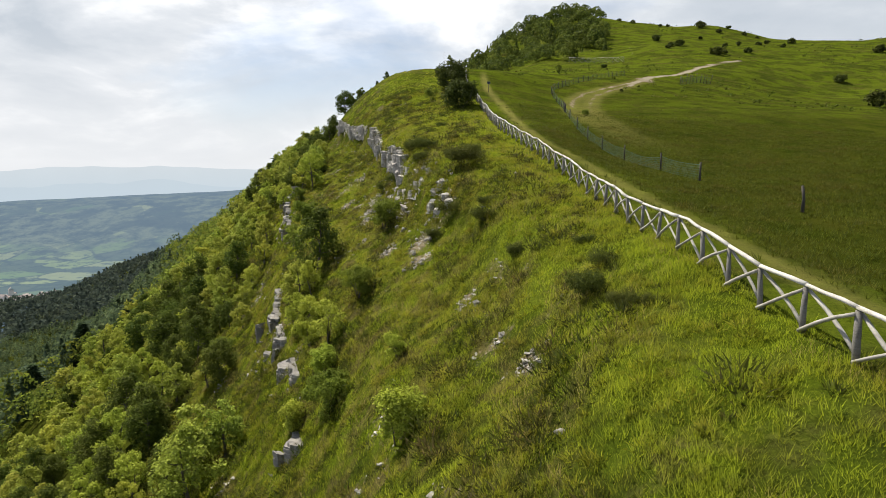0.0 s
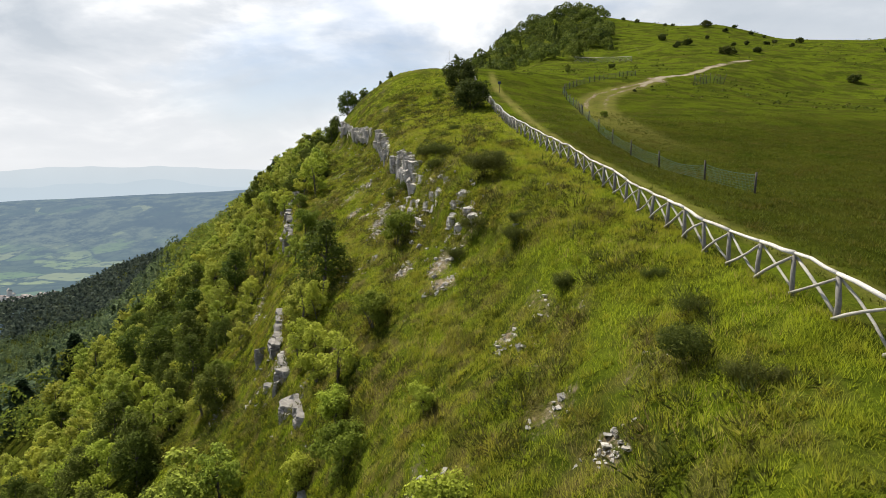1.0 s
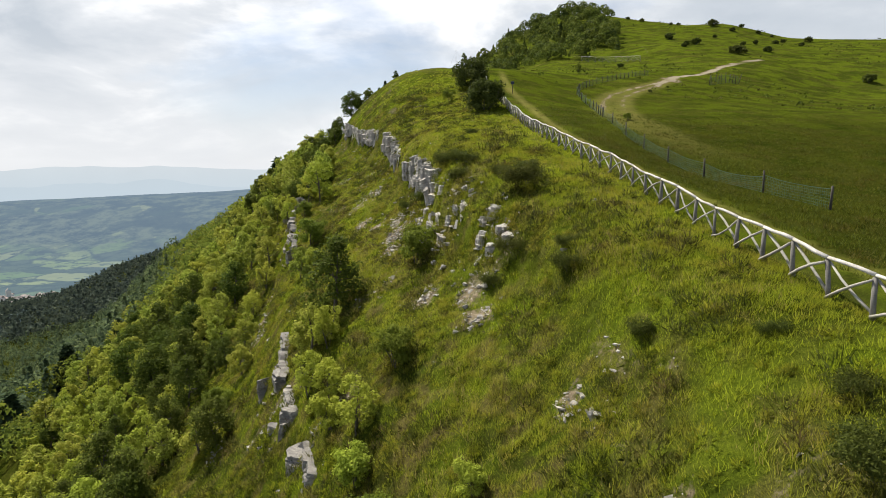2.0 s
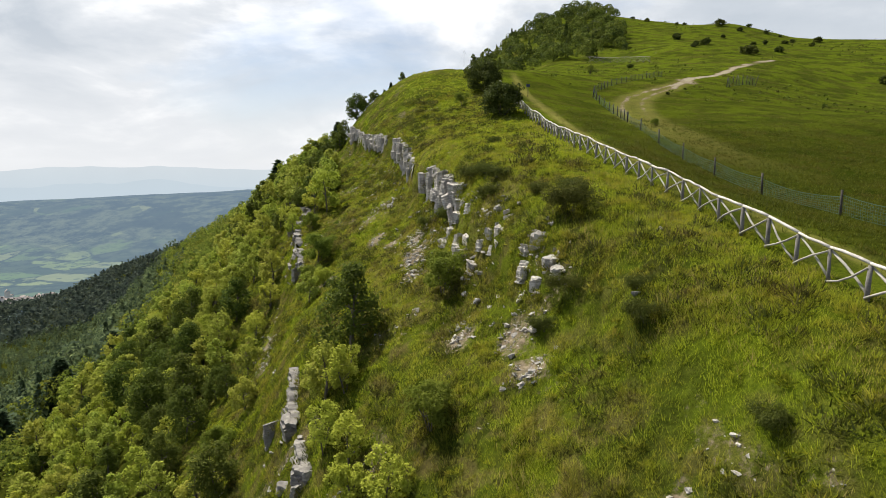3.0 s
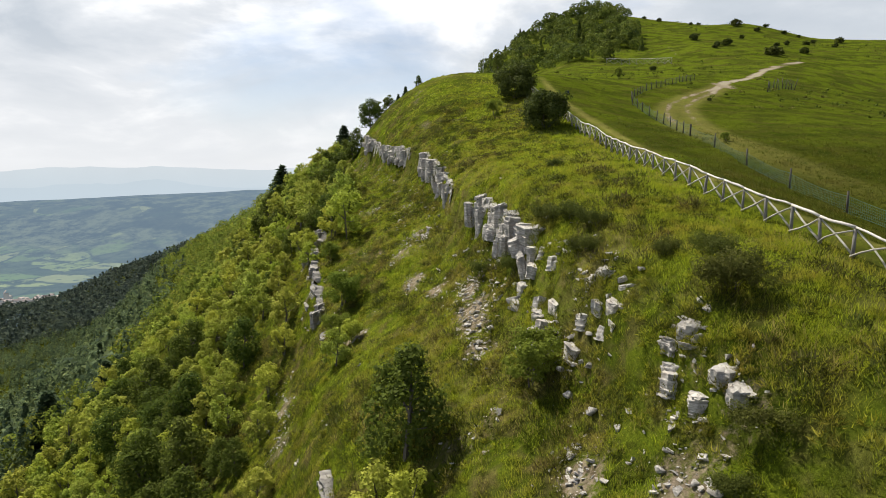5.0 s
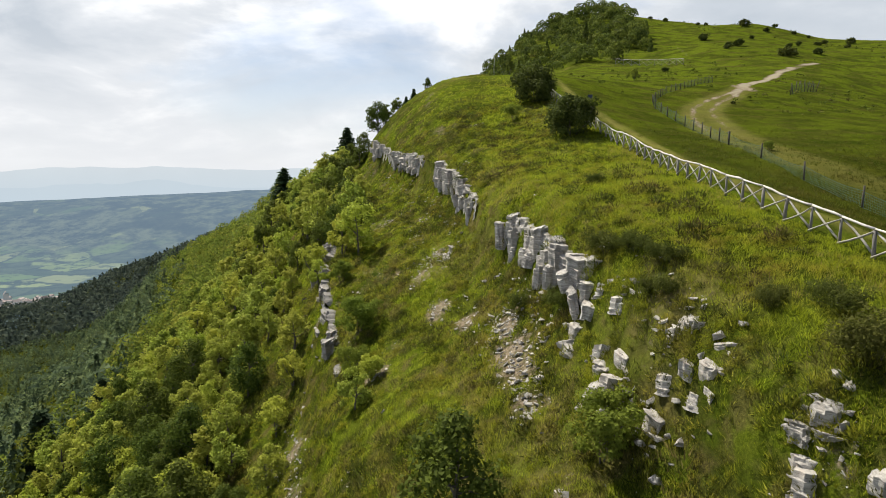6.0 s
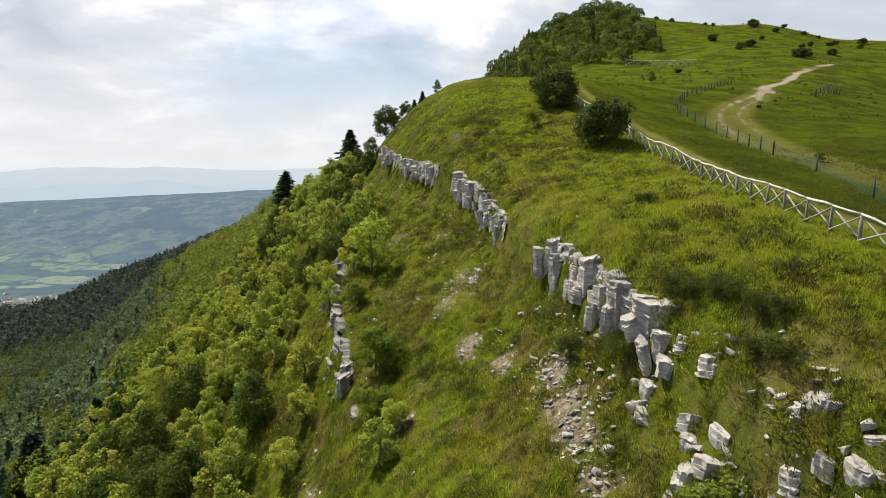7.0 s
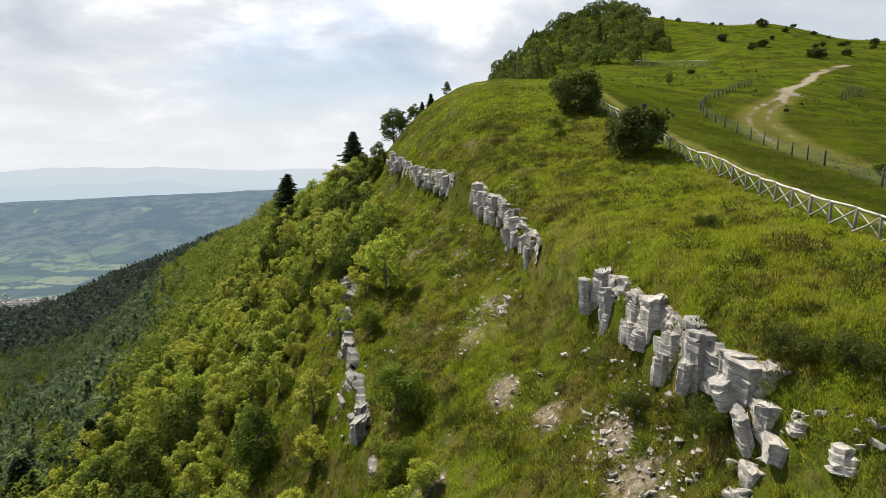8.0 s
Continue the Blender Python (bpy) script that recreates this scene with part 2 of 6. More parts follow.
class Mat:
    """Short hand for building node materials."""

    def __init__(self, name, rough=0.8, spec=0.3):
        self.m, self.nt, self.b = nodes_of(name)
        self.b.inputs["Roughness"].default_value = rough
        self.b.inputs["Specular IOR Level"].default_value = spec
        self.tc = self.nt.nodes.new("ShaderNodeTexCoord")

    def put(self, sock, v):
        if isinstance(v, tuple):
            sock.default_value = (*v, 1) if len(v) == 3 and sock.type == "RGBA" else v
        elif isinstance(v, (int, float)):
            sock.default_value = v
        else:
            self.nt.links.new(v, sock)

    def noise(self, scale, detail=4, rough=0.55, coord="Object", stretch=(1, 1, 1), off=(0, 0, 0)):
        mp = self.nt.nodes.new("ShaderNodeMapping")
        mp.inputs["Scale"].default_value = stretch
        mp.inputs["Location"].default_value = off
        self.nt.links.new(self.tc.outputs[coord], mp.inputs[0])
        n = self.nt.nodes.new("ShaderNodeTexNoise")
        n.inputs["Scale"].default_value, n.inputs["Detail"].default_value, n.inputs["Roughness"].default_value = scale, detail, rough
        self.nt.links.new(mp.outputs[0], n.inputs["Vector"])
        return n.outputs[0]

    def cells(self, scale, stretch=(1, 1, 1), feature="F1", out="Color", random_=1.0):
        mp = self.nt.nodes.new("ShaderNodeMapping")
        mp.inputs["Scale"].default_value = stretch
        self.nt.links.new(self.tc.outputs["Object"], mp.inputs[0])
        n = self.nt.nodes.new("ShaderNodeTexVoronoi")
        n.feature = feature
        n.inputs["Scale"].default_value = scale
        n.inputs["Randomness"].default_value = random_
        self.nt.links.new(mp.outputs[0], n.inputs["Vector"])
        return n.outputs[out]

    def ramp(self, fac, *stops):
        r = self.nt.nodes.new("ShaderNodeValToRGB")
        while len(r.color_ramp.elements) < len(stops):
            r.color_ramp.elements.new(0.5)
        for e, (p, c) in zip(r.color_ramp.elements, stops):
            e.position, e.color = p, ((c, c, c, 1) if isinstance(c, (int, float)) else (*c, 1))
        self.nt.links.new(fac, r.inputs[0])
        return r.outputs[0]

    def mix(self, fac, a, b, blend="MIX"):
        n = self.nt.nodes.new("ShaderNodeMix")
        n.data_type, n.blend_type = "RGBA", blend
        for s, v in ((n.inputs[0], fac), (n.inputs[6], a), (n.inputs[7], b)):
            self.put(s, v)
        return n.outputs[2]

    def math(self, op, a, b=0.0):
        n = self.nt.nodes.new("ShaderNodeMath")
        n.operation = op
        self.put(n.inputs[0], a)
        self.put(n.inputs[1], b)
        return n.outputs[0]

    def attr(self, name):
        n = self.nt.nodes.new("ShaderNodeAttribute")
        n.attribute_name = name
        s = self.nt.nodes.new("ShaderNodeSeparateColor")
        self.nt.links.new(n.outputs["Color"], s.inputs[0])
        return s.outputs

    def chance(self):
        return self.nt.nodes.new("ShaderNodeObjectInfo").outputs["Random"]

    def island(self):
        return self.nt.nodes.new("ShaderNodeNewGeometry").outputs["Random Per Island"]

    def place(self):
        s = self.nt.nodes.new("ShaderNodeSeparateXYZ")
        g = self.nt.nodes.new("ShaderNodeNewGeometry")
        self.nt.links.new(g.outputs["Position"], s.inputs[0])
        return s.outputs

    def normal_z(self):
        s = self.nt.nodes.new("ShaderNodeSeparateXYZ")
        g = self.nt.nodes.new("ShaderNodeNewGeometry")
        self.nt.links.new(g.outputs["Normal"], s.inputs[0])
        return s.outputs[2]

    def bump(self, height, strength=0.5, dist=0.05):
        n = self.nt.nodes.new("ShaderNodeBump")
        n.inputs["Strength"].default_value, n.inputs["Distance"].default_value = strength, dist
        self.nt.links.new(height, n.inputs["Height"])
        self.nt.links.new(n.outputs[0], self.b.inputs["Normal"])

    def colour(self, c):
        self.put(self.b.inputs["Base Color"], c)
        return self


def turf_tone(k):
    """Patches of the turf, the same for soil and blades: lush, brown, and dark with tussock shade painted in, 0 to 1
    each.
    """
    lush = k.ramp(k.noise(0.16, 4, 0.6, off=(3, 1, 0)), (0.44, 0.0), (0.58, 1.0))
    brown = k.ramp(k.noise(0.55, 4, 0.62, off=(9, 4, 0)), (0.50, 0.0), (0.62, 1.0))
    x, y = k.place()[:2]
    # coarse and patchy on the steep side, an even green carpet above the brow
    steep = k.nt.nodes.new("ShaderNodeMapRange")
    for i, v in enumerate((-4.5, 2.0, 1.0, 0.12)):
        steep.inputs[i + 1].default_value = v
    k.nt.links.new(k.math("SUBTRACT", k.math("ADD", x, k.math("MULTIPLY", y, 0.15)), 9.0), steep.inputs[0])
    brown = k.math("MULTIPLY", brown, steep.outputs[0])
    # dark turf, which also stands in for the shadows of tussocks
    dark = k.ramp(k.noise(0.70, 4, 0.6, off=(1, 7, 0)), (0.51, 0.0), (0.60, 1.0))
    dark = k.math("MULTIPLY", dark, steep.outputs[0])
    return lush, brown, dark


def make_grass_ground():
    k = Mat("grass_ground", 1.0, 0.0)
    bare, dry, olive = k.attr("cover")[:3]
    fine = k.noise(9, 6, 0.65)
    mid = k.noise(0.9, 5, 0.6)
    broad = k.noise(0.09, 4, 0.5)
    patch = k.noise(0.028, 5, 0.6, stretch=(1, 0.7, 1))
    speck = k.noise(28, 4, 0.7)
    tuft = k.ramp(k.cells(1.5, (1, 1, 0.6), "SMOOTH_F1", "Distance"), (0.15, 1.0), (0.62, 0.0))
    blade_mix = k.ramp(k.mix(0.5, fine, speck), (0.36, 0.0), (0.64, 1.0))
    lush = k.mix(blade_mix, (0.018, 0.030, 0.004), (0.088, 0.118, 0.011))
    straw = k.mix(blade_mix, (0.036, 0.035, 0.008), (0.145, 0.126, 0.030))
    g = k.mix(k.ramp(mid, (0.42, 0.0), (0.74, 0.75)), lush, straw)
    g = k.mix(k.ramp(broad, (0.35, 0.0), (0.65, 0.6)), g, k.mix(blade_mix, (0.023, 0.037, 0.004), (0.104, 0.132, 0.011)))
    g = k.mix(k.ramp(patch, (0.46, 0.0), (0.64, 0.5)), g, k.mix(blade_mix, (0.020, 0.031, 0.003), (0.077, 0.089, 0.011)))
    # gaps between tufts coloured darker, painting the shade that falls there
    g = k.mix(k.math("MULTIPLY", tuft, 0.5), k.mix(0.45, g, (0.012, 0.018, 0.003)), g)
    streak = k.noise(0.16, 6, 0.68, stretch=(0.45, 1.6, 1))
    g = k.mix(k.ramp(streak, (0.50, 0.0), (0.66, 0.55)), g, straw)
    g = k.mix(k.ramp(streak, (0.34, 0.6), (0.44, 0.0)), g, (0.020, 0.032, 0.005))
    lushly, brownly, darkly = turf_tone(k)
    g = k.mix(k.math("MULTIPLY", lushly, 0.6), g, k.mix(blade_mix, (0.036, 0.058, 0.004), (0.150, 0.190, 0.011)))
    g = k.mix(k.math("MULTIPLY", brownly, 0.65), g, k.mix(blade_mix, (0.050, 0.036, 0.016), (0.15, 0.115, 0.048)))
    g = k.mix(k.math("MULTIPLY", darkly, 0.7), g, k.mix(blade_mix, (0.009, 0.013, 0.003), (0.040, 0.046, 0.008)))
    # olive field grass, its colour darkened to hold a cloud's shadow
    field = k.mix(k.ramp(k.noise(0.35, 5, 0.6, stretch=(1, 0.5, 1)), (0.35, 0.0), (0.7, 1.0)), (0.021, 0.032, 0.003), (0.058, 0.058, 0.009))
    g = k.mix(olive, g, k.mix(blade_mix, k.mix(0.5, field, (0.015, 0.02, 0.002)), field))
    g = k.mix(dry, g, k.mix(fine, (0.15, 0.135, 0.035), (0.30, 0.26, 0.085)))
    soil = k.mix(k.ramp(k.noise(3, 6, 0.7), (0.35, 0.0), (0.62, 1.0)), (0.075, 0.056, 0.034), (0.27, 0.215, 0.155))
    soil = k.mix(k.ramp(bare, (0.50, 0.0), (0.72, 1.0)), soil, k.mix(k.noise(2.5, 6, 0.7), (0.19, 0.165, 0.11), (0.34, 0.30, 0.215)))
    edge = k.math("ADD", bare, k.math("MULTIPLY", k.math("SUBTRACT", k.noise(3.4, 6, 0.75), 0.5), 1.0))
    g = k.mix(k.ramp(edge, (0.36, 0.0), (0.56, 1.0)), g, soil)
    k.colour(g)
    k.bump(k.mix(0.5, k.mix(0.5, fine, speck), tuft), 1.0, 0.20)
    return k.m


def make_distance():
    """The valley floor and the far hill, the air's blue haze painted in as emission."""
    k = Mat("valley_distance", 1.0, 0.0)
    x, y, z = k.place()
    warp = k.noise(0.004, 4, 0.6)
    size = (0.0075, 0.0050, 0.0)
    fields = k.cells(1, size, random_=0.9)
    sep = k.nt.nodes.new("ShaderNodeSeparateColor")
    k.nt.links.new(fields, sep.inputs[0])
    crop = k.ramp(sep.outputs[0], (0.1, (0.12, 0.19, 0.05)), (0.4, (0.20, 0.27, 0.08)), (0.7, (0.30, 0.33, 0.14)), (0.95, (0.10, 0.16, 0.05)))
    crop = k.mix(k.ramp(sep.outputs[1], (0.62, 0.0), (0.66, 0.9)), crop, (0.030, 0.055, 0.026))
    hedge = k.ramp(k.math("ADD", k.cells(1, size, "DISTANCE_TO_EDGE", "Distance", 0.9), k.math("MULTIPLY", k.noise(0.02, 4, 0.7), 0.16)), (0.105, 1.0), (0.135, 0.0))
    woods = k.ramp(k.noise(0.0062, 8, 0.74), (0.53, 0.0), (0.56, 1.0))
    dots = k.ramp(k.cells(1, (0.026, 0.020, 0.0), "F1", "Distance"), (0.20, 1.0), (0.28, 0.0))
    trees = k.mix(k.noise(0.05, 4, 0.7), (0.004, 0.012, 0.006), (0.045, 0.075, 0.030))
    low = k.mix(k.math("MAXIMUM", k.math("MAXIMUM", hedge, woods), k.math("MULTIPLY", dots, 0.85)), crop, trees)
    scrub = k.mix(k.ramp(k.noise(0.012, 8, 0.78), (0.44, 0.0), (0.58, 1.0)), trees, (0.15, 0.18, 0.09))
    scrub = k.mix(k.ramp(k.noise(0.0035, 6, 0.65, off=(400, 90, 0)), (0.52, 0.0), (0.57, 0.8)), scrub, trees)
    scrub = k.mix(k.ramp(k.noise(0.0040, 6, 0.65, off=(90, 700, 0)), (0.57, 0.0), (0.62, 0.75)), scrub, crop)
    mr = k.nt.nodes.new("ShaderNodeMapRange")
    mr.inputs[1].default_value, mr.inputs[2].default_value = -318, -270
    k.nt.links.new(k.math("ADD", z, k.math("MULTIPLY", warp, 40.0)), mr.inputs[0])
    k.colour(k.mix(mr.outputs[0], low, scrub))
    # haze put into the material: a blue glow, stronger with distance
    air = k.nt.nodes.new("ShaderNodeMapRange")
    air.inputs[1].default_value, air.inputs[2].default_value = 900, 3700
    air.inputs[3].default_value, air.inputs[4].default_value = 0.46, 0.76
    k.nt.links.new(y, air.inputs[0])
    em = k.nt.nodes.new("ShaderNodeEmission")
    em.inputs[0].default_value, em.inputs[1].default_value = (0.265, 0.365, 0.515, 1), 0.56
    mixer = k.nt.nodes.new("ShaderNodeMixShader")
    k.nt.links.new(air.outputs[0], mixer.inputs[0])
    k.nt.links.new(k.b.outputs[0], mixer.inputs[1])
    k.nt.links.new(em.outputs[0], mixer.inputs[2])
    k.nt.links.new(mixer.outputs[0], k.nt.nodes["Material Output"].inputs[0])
    return k.m


def make_leaf(name, dark, light, warm, back=0.35, rough=0.55, patch=0.0, clump=0.0):
    """patch: how often, in patches a metre or so wide, the warm colour takes over; clump: crowns per metre that differ in tone."""
    k = Mat(name, max(rough, 0.75), 0.06)
    c = k.mix(k.island(), dark, light)
    if patch:
        c = k.mix(k.ramp(k.noise(0.45, 4, 0.6), (0.45, 0.0), (0.62, patch)), c, k.mix(k.island(), tuple(v * 0.35 for v in warm), warm))
        lushly, brownly, darkly = turf_tone(k)
        c = k.mix(k.math("MULTIPLY", lushly, 0.6), c, k.mix(k.island(), tuple(v * u for v, u in zip(dark, (1.0, 1.2, 0.8))), tuple(v * u for v, u in zip(light, (1.16, 1.26, 0.8)))))
        c = k.mix(k.math("MULTIPLY", brownly, 0.6), c, k.mix(k.island(), (0.070, 0.052, 0.016), (0.27, 0.205, 0.062)))
        c = k.mix(k.math("MULTIPLY", darkly, 0.62), c, k.mix(k.island(), (0.010, 0.016, 0.003), (0.060, 0.070, 0.010)))
    elif clump:
        c = k.mix(k.ramp(k.noise(clump, 2, 0.5, off=(5, 2, 0)), (0.46, 0.0), (0.60, 0.85)), c, k.mix(k.island(), tuple(v * 0.4 for v in warm), warm))
        c = k.mix(k.ramp(k.noise(clump * 1.3, 2, 0.5), (0.40, 0.8), (0.52, 0.0)), c, tuple(v * 0.8 for v in dark))
    else:
        c = k.mix(k.math("MULTIPLY", k.chance(), 0.55), c, warm)
    k.colour(c)
    tr = k.nt.nodes.new("ShaderNodeBsdfTranslucent")
    k.put(tr.inputs[0], k.mix(0.5, c, light))
    mixer = k.nt.nodes.new("ShaderNodeMixShader")
    mixer.inputs[0].default_value = back
    k.nt.links.new(k.b.outputs[0], mixer.inputs[1])
    k.nt.links.new(tr.outputs[0], mixer.inputs[2])
    k.nt.links.new(mixer.outputs[0], k.nt.nodes["Material Output"].inputs[0])
    return k.m


def make_bark(name, a, b):
    k = Mat(name, 0.9, 0.2)
    n = k.noise(14, 5, 0.65, stretch=(1, 1, 0.2))
    k.colour(k.mix(n, a, b))
    k.bump(n, 0.6, 0.02)
    return k.m


def make_limestone(name, tone):
    """Thin-bedded limestone: pale weathered faces, grey lichen, rust-brown stains and dark open joints."""
    k = Mat(name, 0.92, 0.12)
    strata = k.noise(5.0, 7, 0.72, stretch=(0.14, 0.14, 2.6))
    thin = k.noise(9.0, 5, 0.75, stretch=(0.22, 0.22, 3.4), off=(4, 2, 1))
    blot = k.noise(1.8, 7, 0.72)
    pale = k.mix(k.chance(), (0.38 * tone, 0.355 * tone, 0.318 * tone), (0.53 * tone, 0.495 * tone, 0.445 * tone))
    c = k.mix(k.ramp(strata, (0.40, 0.0), (0.55, 1.0)), (0.27 * tone, 0.252 * tone, 0.228 * tone), pale)
    c = k.mix(k.ramp(blot, (0.46, 0.0), (0.58, 0.85)), c, (0.235 * tone, 0.222 * tone, 0.204 * tone))
    c = k.mix(k.ramp(k.noise(0.8, 5, 0.7, off=(8, 3, 2)), (0.58, 0.0), (0.72, 0.5)), c, (0.34 * tone, 0.245 * tone, 0.165 * tone))
    c = k.mix(k.ramp(thin, (0.60, 0.0), (0.65, 0.7)), c, (0.11, 0.10, 0.086))
    c = k.mix(k.ramp(k.noise(6, 5, 0.7), (0.62, 0.0), (0.72, 0.55)), c, (0.15, 0.145, 0.115))
    k.colour(c)
    k.bump(k.mix(0.45, k.mix(0.5, strata, thin), k.noise(22, 5, 0.7)), 1.0, 0.08)
    return k.m


def make_weathered_wood(name, dark, light, top):
    k = Mat(name, 0.85, 0.2)
    grain = k.noise(22, 6, 0.7, stretch=(0.12, 1, 1))
    c = k.mix(k.ramp(grain, (0.3, 0.0), (0.7, 1.0)), dark, light)
    c = k.mix(k.ramp(k.noise(3, 4), (0.4, 0.0), (0.7, 0.6)), c, top)
    c = k.mix(k.math("MULTIPLY", k.chance(), 0.4), c, top)
    k.colour(c)
    k.bump(grain, 0.5, 0.01)
    return k.m


def make_plain(name, col, rough=0.8, metal=0.0, vary=0.25):
    k = Mat(name, rough, 0.3)
    k.b.inputs["Metallic"].default_value = metal
    k.colour(k.mix(k.math("MULTIPLY", k.noise(20, 5, 0.6), vary * 2), col, tuple(v * 0.5 for v in col)))
    return k.m


GRASS_GROUND = make_grass_ground()
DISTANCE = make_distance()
LEAF_ASH = make_leaf("ash_leaf", (0.066, 0.102, 0.016), (0.380, 0.460, 0.068), (0.40, 0.33, 0.058), 0.34)
LEAF_LIME = make_leaf("young_leaf", (0.120, 0.165, 0.018), (0.410, 0.490, 0.062), (0.44, 0.37, 0.055), 0.36)
LEAF_DARK = make_leaf("dark_leaf", (0.026, 0.048, 0.009), (0.105, 0.145, 0.020), (0.130, 0.130, 0.026), 0.38)
LEAF_BEECH = make_leaf("hedge_leaf", (0.024, 0.038, 0.009), (0.085, 0.110, 0.018), (0.090, 0.085, 0.024), 0.25)
NEEDLE = make_leaf("needle", (0.022, 0.042, 0.022), (0.085, 0.125, 0.055), (0.075, 0.105, 0.045), 0.35)
LEAF_SHRUB = make_leaf("shrub_leaf", (0.050, 0.082, 0.010), (0.185, 0.240, 0.030), (0.210, 0.215, 0.034), 0.42)
LEAF_LOW = make_leaf("low_shrub_leaf", (0.022, 0.034, 0.007), (0.100, 0.125, 0.020), (0.10, 0.085, 0.022), 0.35)
# forest green with some of the air's blue haze mixed into the colour
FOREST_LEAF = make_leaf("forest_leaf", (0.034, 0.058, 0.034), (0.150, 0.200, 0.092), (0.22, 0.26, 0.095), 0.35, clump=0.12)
BLADE = make_leaf("grass_blade", (0.026, 0.044, 0.004), (0.285, 0.325, 0.019), (0.31, 0.25, 0.036), 0.45, 0.6, 0.7)
# olive blades, darkened in colour as if a cloud shaded them
FIELD_BLADE = make_leaf("field_blade", (0.020, 0.030, 0.003), (0.082, 0.092, 0.010), (0.105, 0.078, 0.018), 0.38, 0.6, 0.8)
TUSSOCK = make_leaf("tussock_blade", (0.036, 0.046, 0.005), (0.255, 0.265, 0.020), (0.26, 0.195, 0.038), 0.42, 0.6, 0.9)
# brownish-green leaves, coloured darker to carry the shadows among the tussocks
DWARF = make_leaf("dwarf_shrub_leaf", (0.015, 0.024, 0.005), (0.075, 0.090, 0.014), (0.105, 0.072, 0.028), 0.35, 0.6, 0.9)
STRAW = make_leaf("straw_blade", (0.10, 0.084, 0.018), (0.32, 0.27, 0.080), (0.24, 0.20, 0.06), 0.38, 0.7)
BARK = make_bark("grey_bark", (0.045, 0.038, 0.032), (0.14, 0.125, 0.105))
LIMESTONE, GREY_LIMESTONE = make_limestone("limestone", 1.0), make_limestone("grey_limestone", 0.72)
RAIL_WOOD = make_weathered_wood("bleached_rail_wood", (0.24, 0.22, 0.19), (0.50, 0.475, 0.43), (0.58, 0.56, 0.52))
POST_WOOD = make_weathered_wood("grey_post_wood", (0.07, 0.063, 0.055), (0.19, 0.178, 0.16), (0.22, 0.21, 0.19))
BRACE_WOOD = make_weathered_wood("grey_brace_wood", (0.12, 0.11, 0.095), (0.30, 0.28, 0.25), (0.44, 0.42, 0.38))
DARK_POST = make_weathered_wood("dark_post_wood", (0.025, 0.022, 0.018), (0.07, 0.062, 0.052), (0.09, 0.08, 0.07))


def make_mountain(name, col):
    """Far mountains: nothing of them but the colour of the haze, painted as a glow."""
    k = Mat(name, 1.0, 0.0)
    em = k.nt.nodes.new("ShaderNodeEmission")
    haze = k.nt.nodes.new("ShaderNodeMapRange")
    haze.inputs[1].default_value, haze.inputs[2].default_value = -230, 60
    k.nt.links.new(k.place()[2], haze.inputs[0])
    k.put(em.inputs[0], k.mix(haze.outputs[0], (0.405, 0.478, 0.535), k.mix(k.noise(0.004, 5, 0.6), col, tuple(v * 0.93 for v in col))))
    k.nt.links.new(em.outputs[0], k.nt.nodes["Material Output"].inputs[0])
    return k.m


NET = make_plain("green_netting", (0.06, 0.115, 0.08), 0.7)

# ---------------------------------------------------------------- mesh tools
rng = np.random.default_rng(11)


def mesh_from(name, verts, loops_per_face, faces, mats, smooth_shade=True, mat_index=None):
    """A mesh from arrays: faces is (n, 3) or (n, 4)."""
    me = bpy.data.meshes.new(name)
    verts, faces = np.asarray(verts, np.float32), np.asarray(faces, np.int32)
    me.vertices.add(len(verts))
    me.vertices.foreach_set("co", verts.ravel())
    me.loops.add(faces.size)
    me.loops.foreach_set("vertex_index", faces.ravel())
    me.polygons.add(len(faces))
    me.polygons.foreach_set("loop_start", np.arange(0, faces.size, loops_per_face, dtype=np.int32))
    me.polygons.foreach_set("use_smooth", np.full(len(faces), smooth_shade, bool))
    for m in mats:
        me.materials.append(m)
    if mat_index is not None:
        me.polygons.foreach_set("material_index", np.asarray(mat_index, np.int32))
    me.update(calc_edges=True)
    return me


def thing(name, at, label, category, group="", kind=""):
    ob = new(name)
    ob.empty_display_size = 0.3
    ob.matrix_basis = Matrix.Translation(at)
    return tagged(ob, label, category, group, kind)


def put_part(name, me, parent, label=""):
    ob = new(name, me)
    ob.parent = parent
    return tagged(ob, label) if label else ob


def tube(points, radii, sides=7, wobble=0.0, seed=0):
    """A bent, tapered round bar through the points, capped: vertices and quads."""
    r = np.random.default_rng(seed)
    p = np.asarray(points, float)
    d = np.gradient(p, axis=0)
    d /= np.linalg.norm(d, axis=1)[:, None]
    ref = np.array([0, 0, 1.0]) if abs(d[0][2]) < 0.9 else np.array([1.0, 0, 0])
    v = []
    for c, t, rad in zip(p, d, radii):
        a = np.cross(t, ref)
        a /= np.linalg.norm(a)
        b = np.cross(t, a)
        for k in range(sides):
            w = 2 * math.pi * k / sides
            q = rad * (1 + wobble * r.uniform(-1, 1))
            v.append(c + q * (math.cos(w) * a + math.sin(w) * b))
    n = len(p)
    f = [(i * sides + k, i * sides + (k + 1) % sides, (i + 1) * sides + (k + 1) % sides, (i + 1) * sides + k) for i in range(n - 1) for k in range(sides)]
    v += [p[0], p[-1]]
    a, b = n * sides, n * sides + 1
    tri = [(a, (k + 1) % sides, k) for k in range(sides)] + [(b, (n - 1) * sides + k, (n - 1) * sides + (k + 1) % sides) for k in range(sides)]
    return np.array(v), f, tri


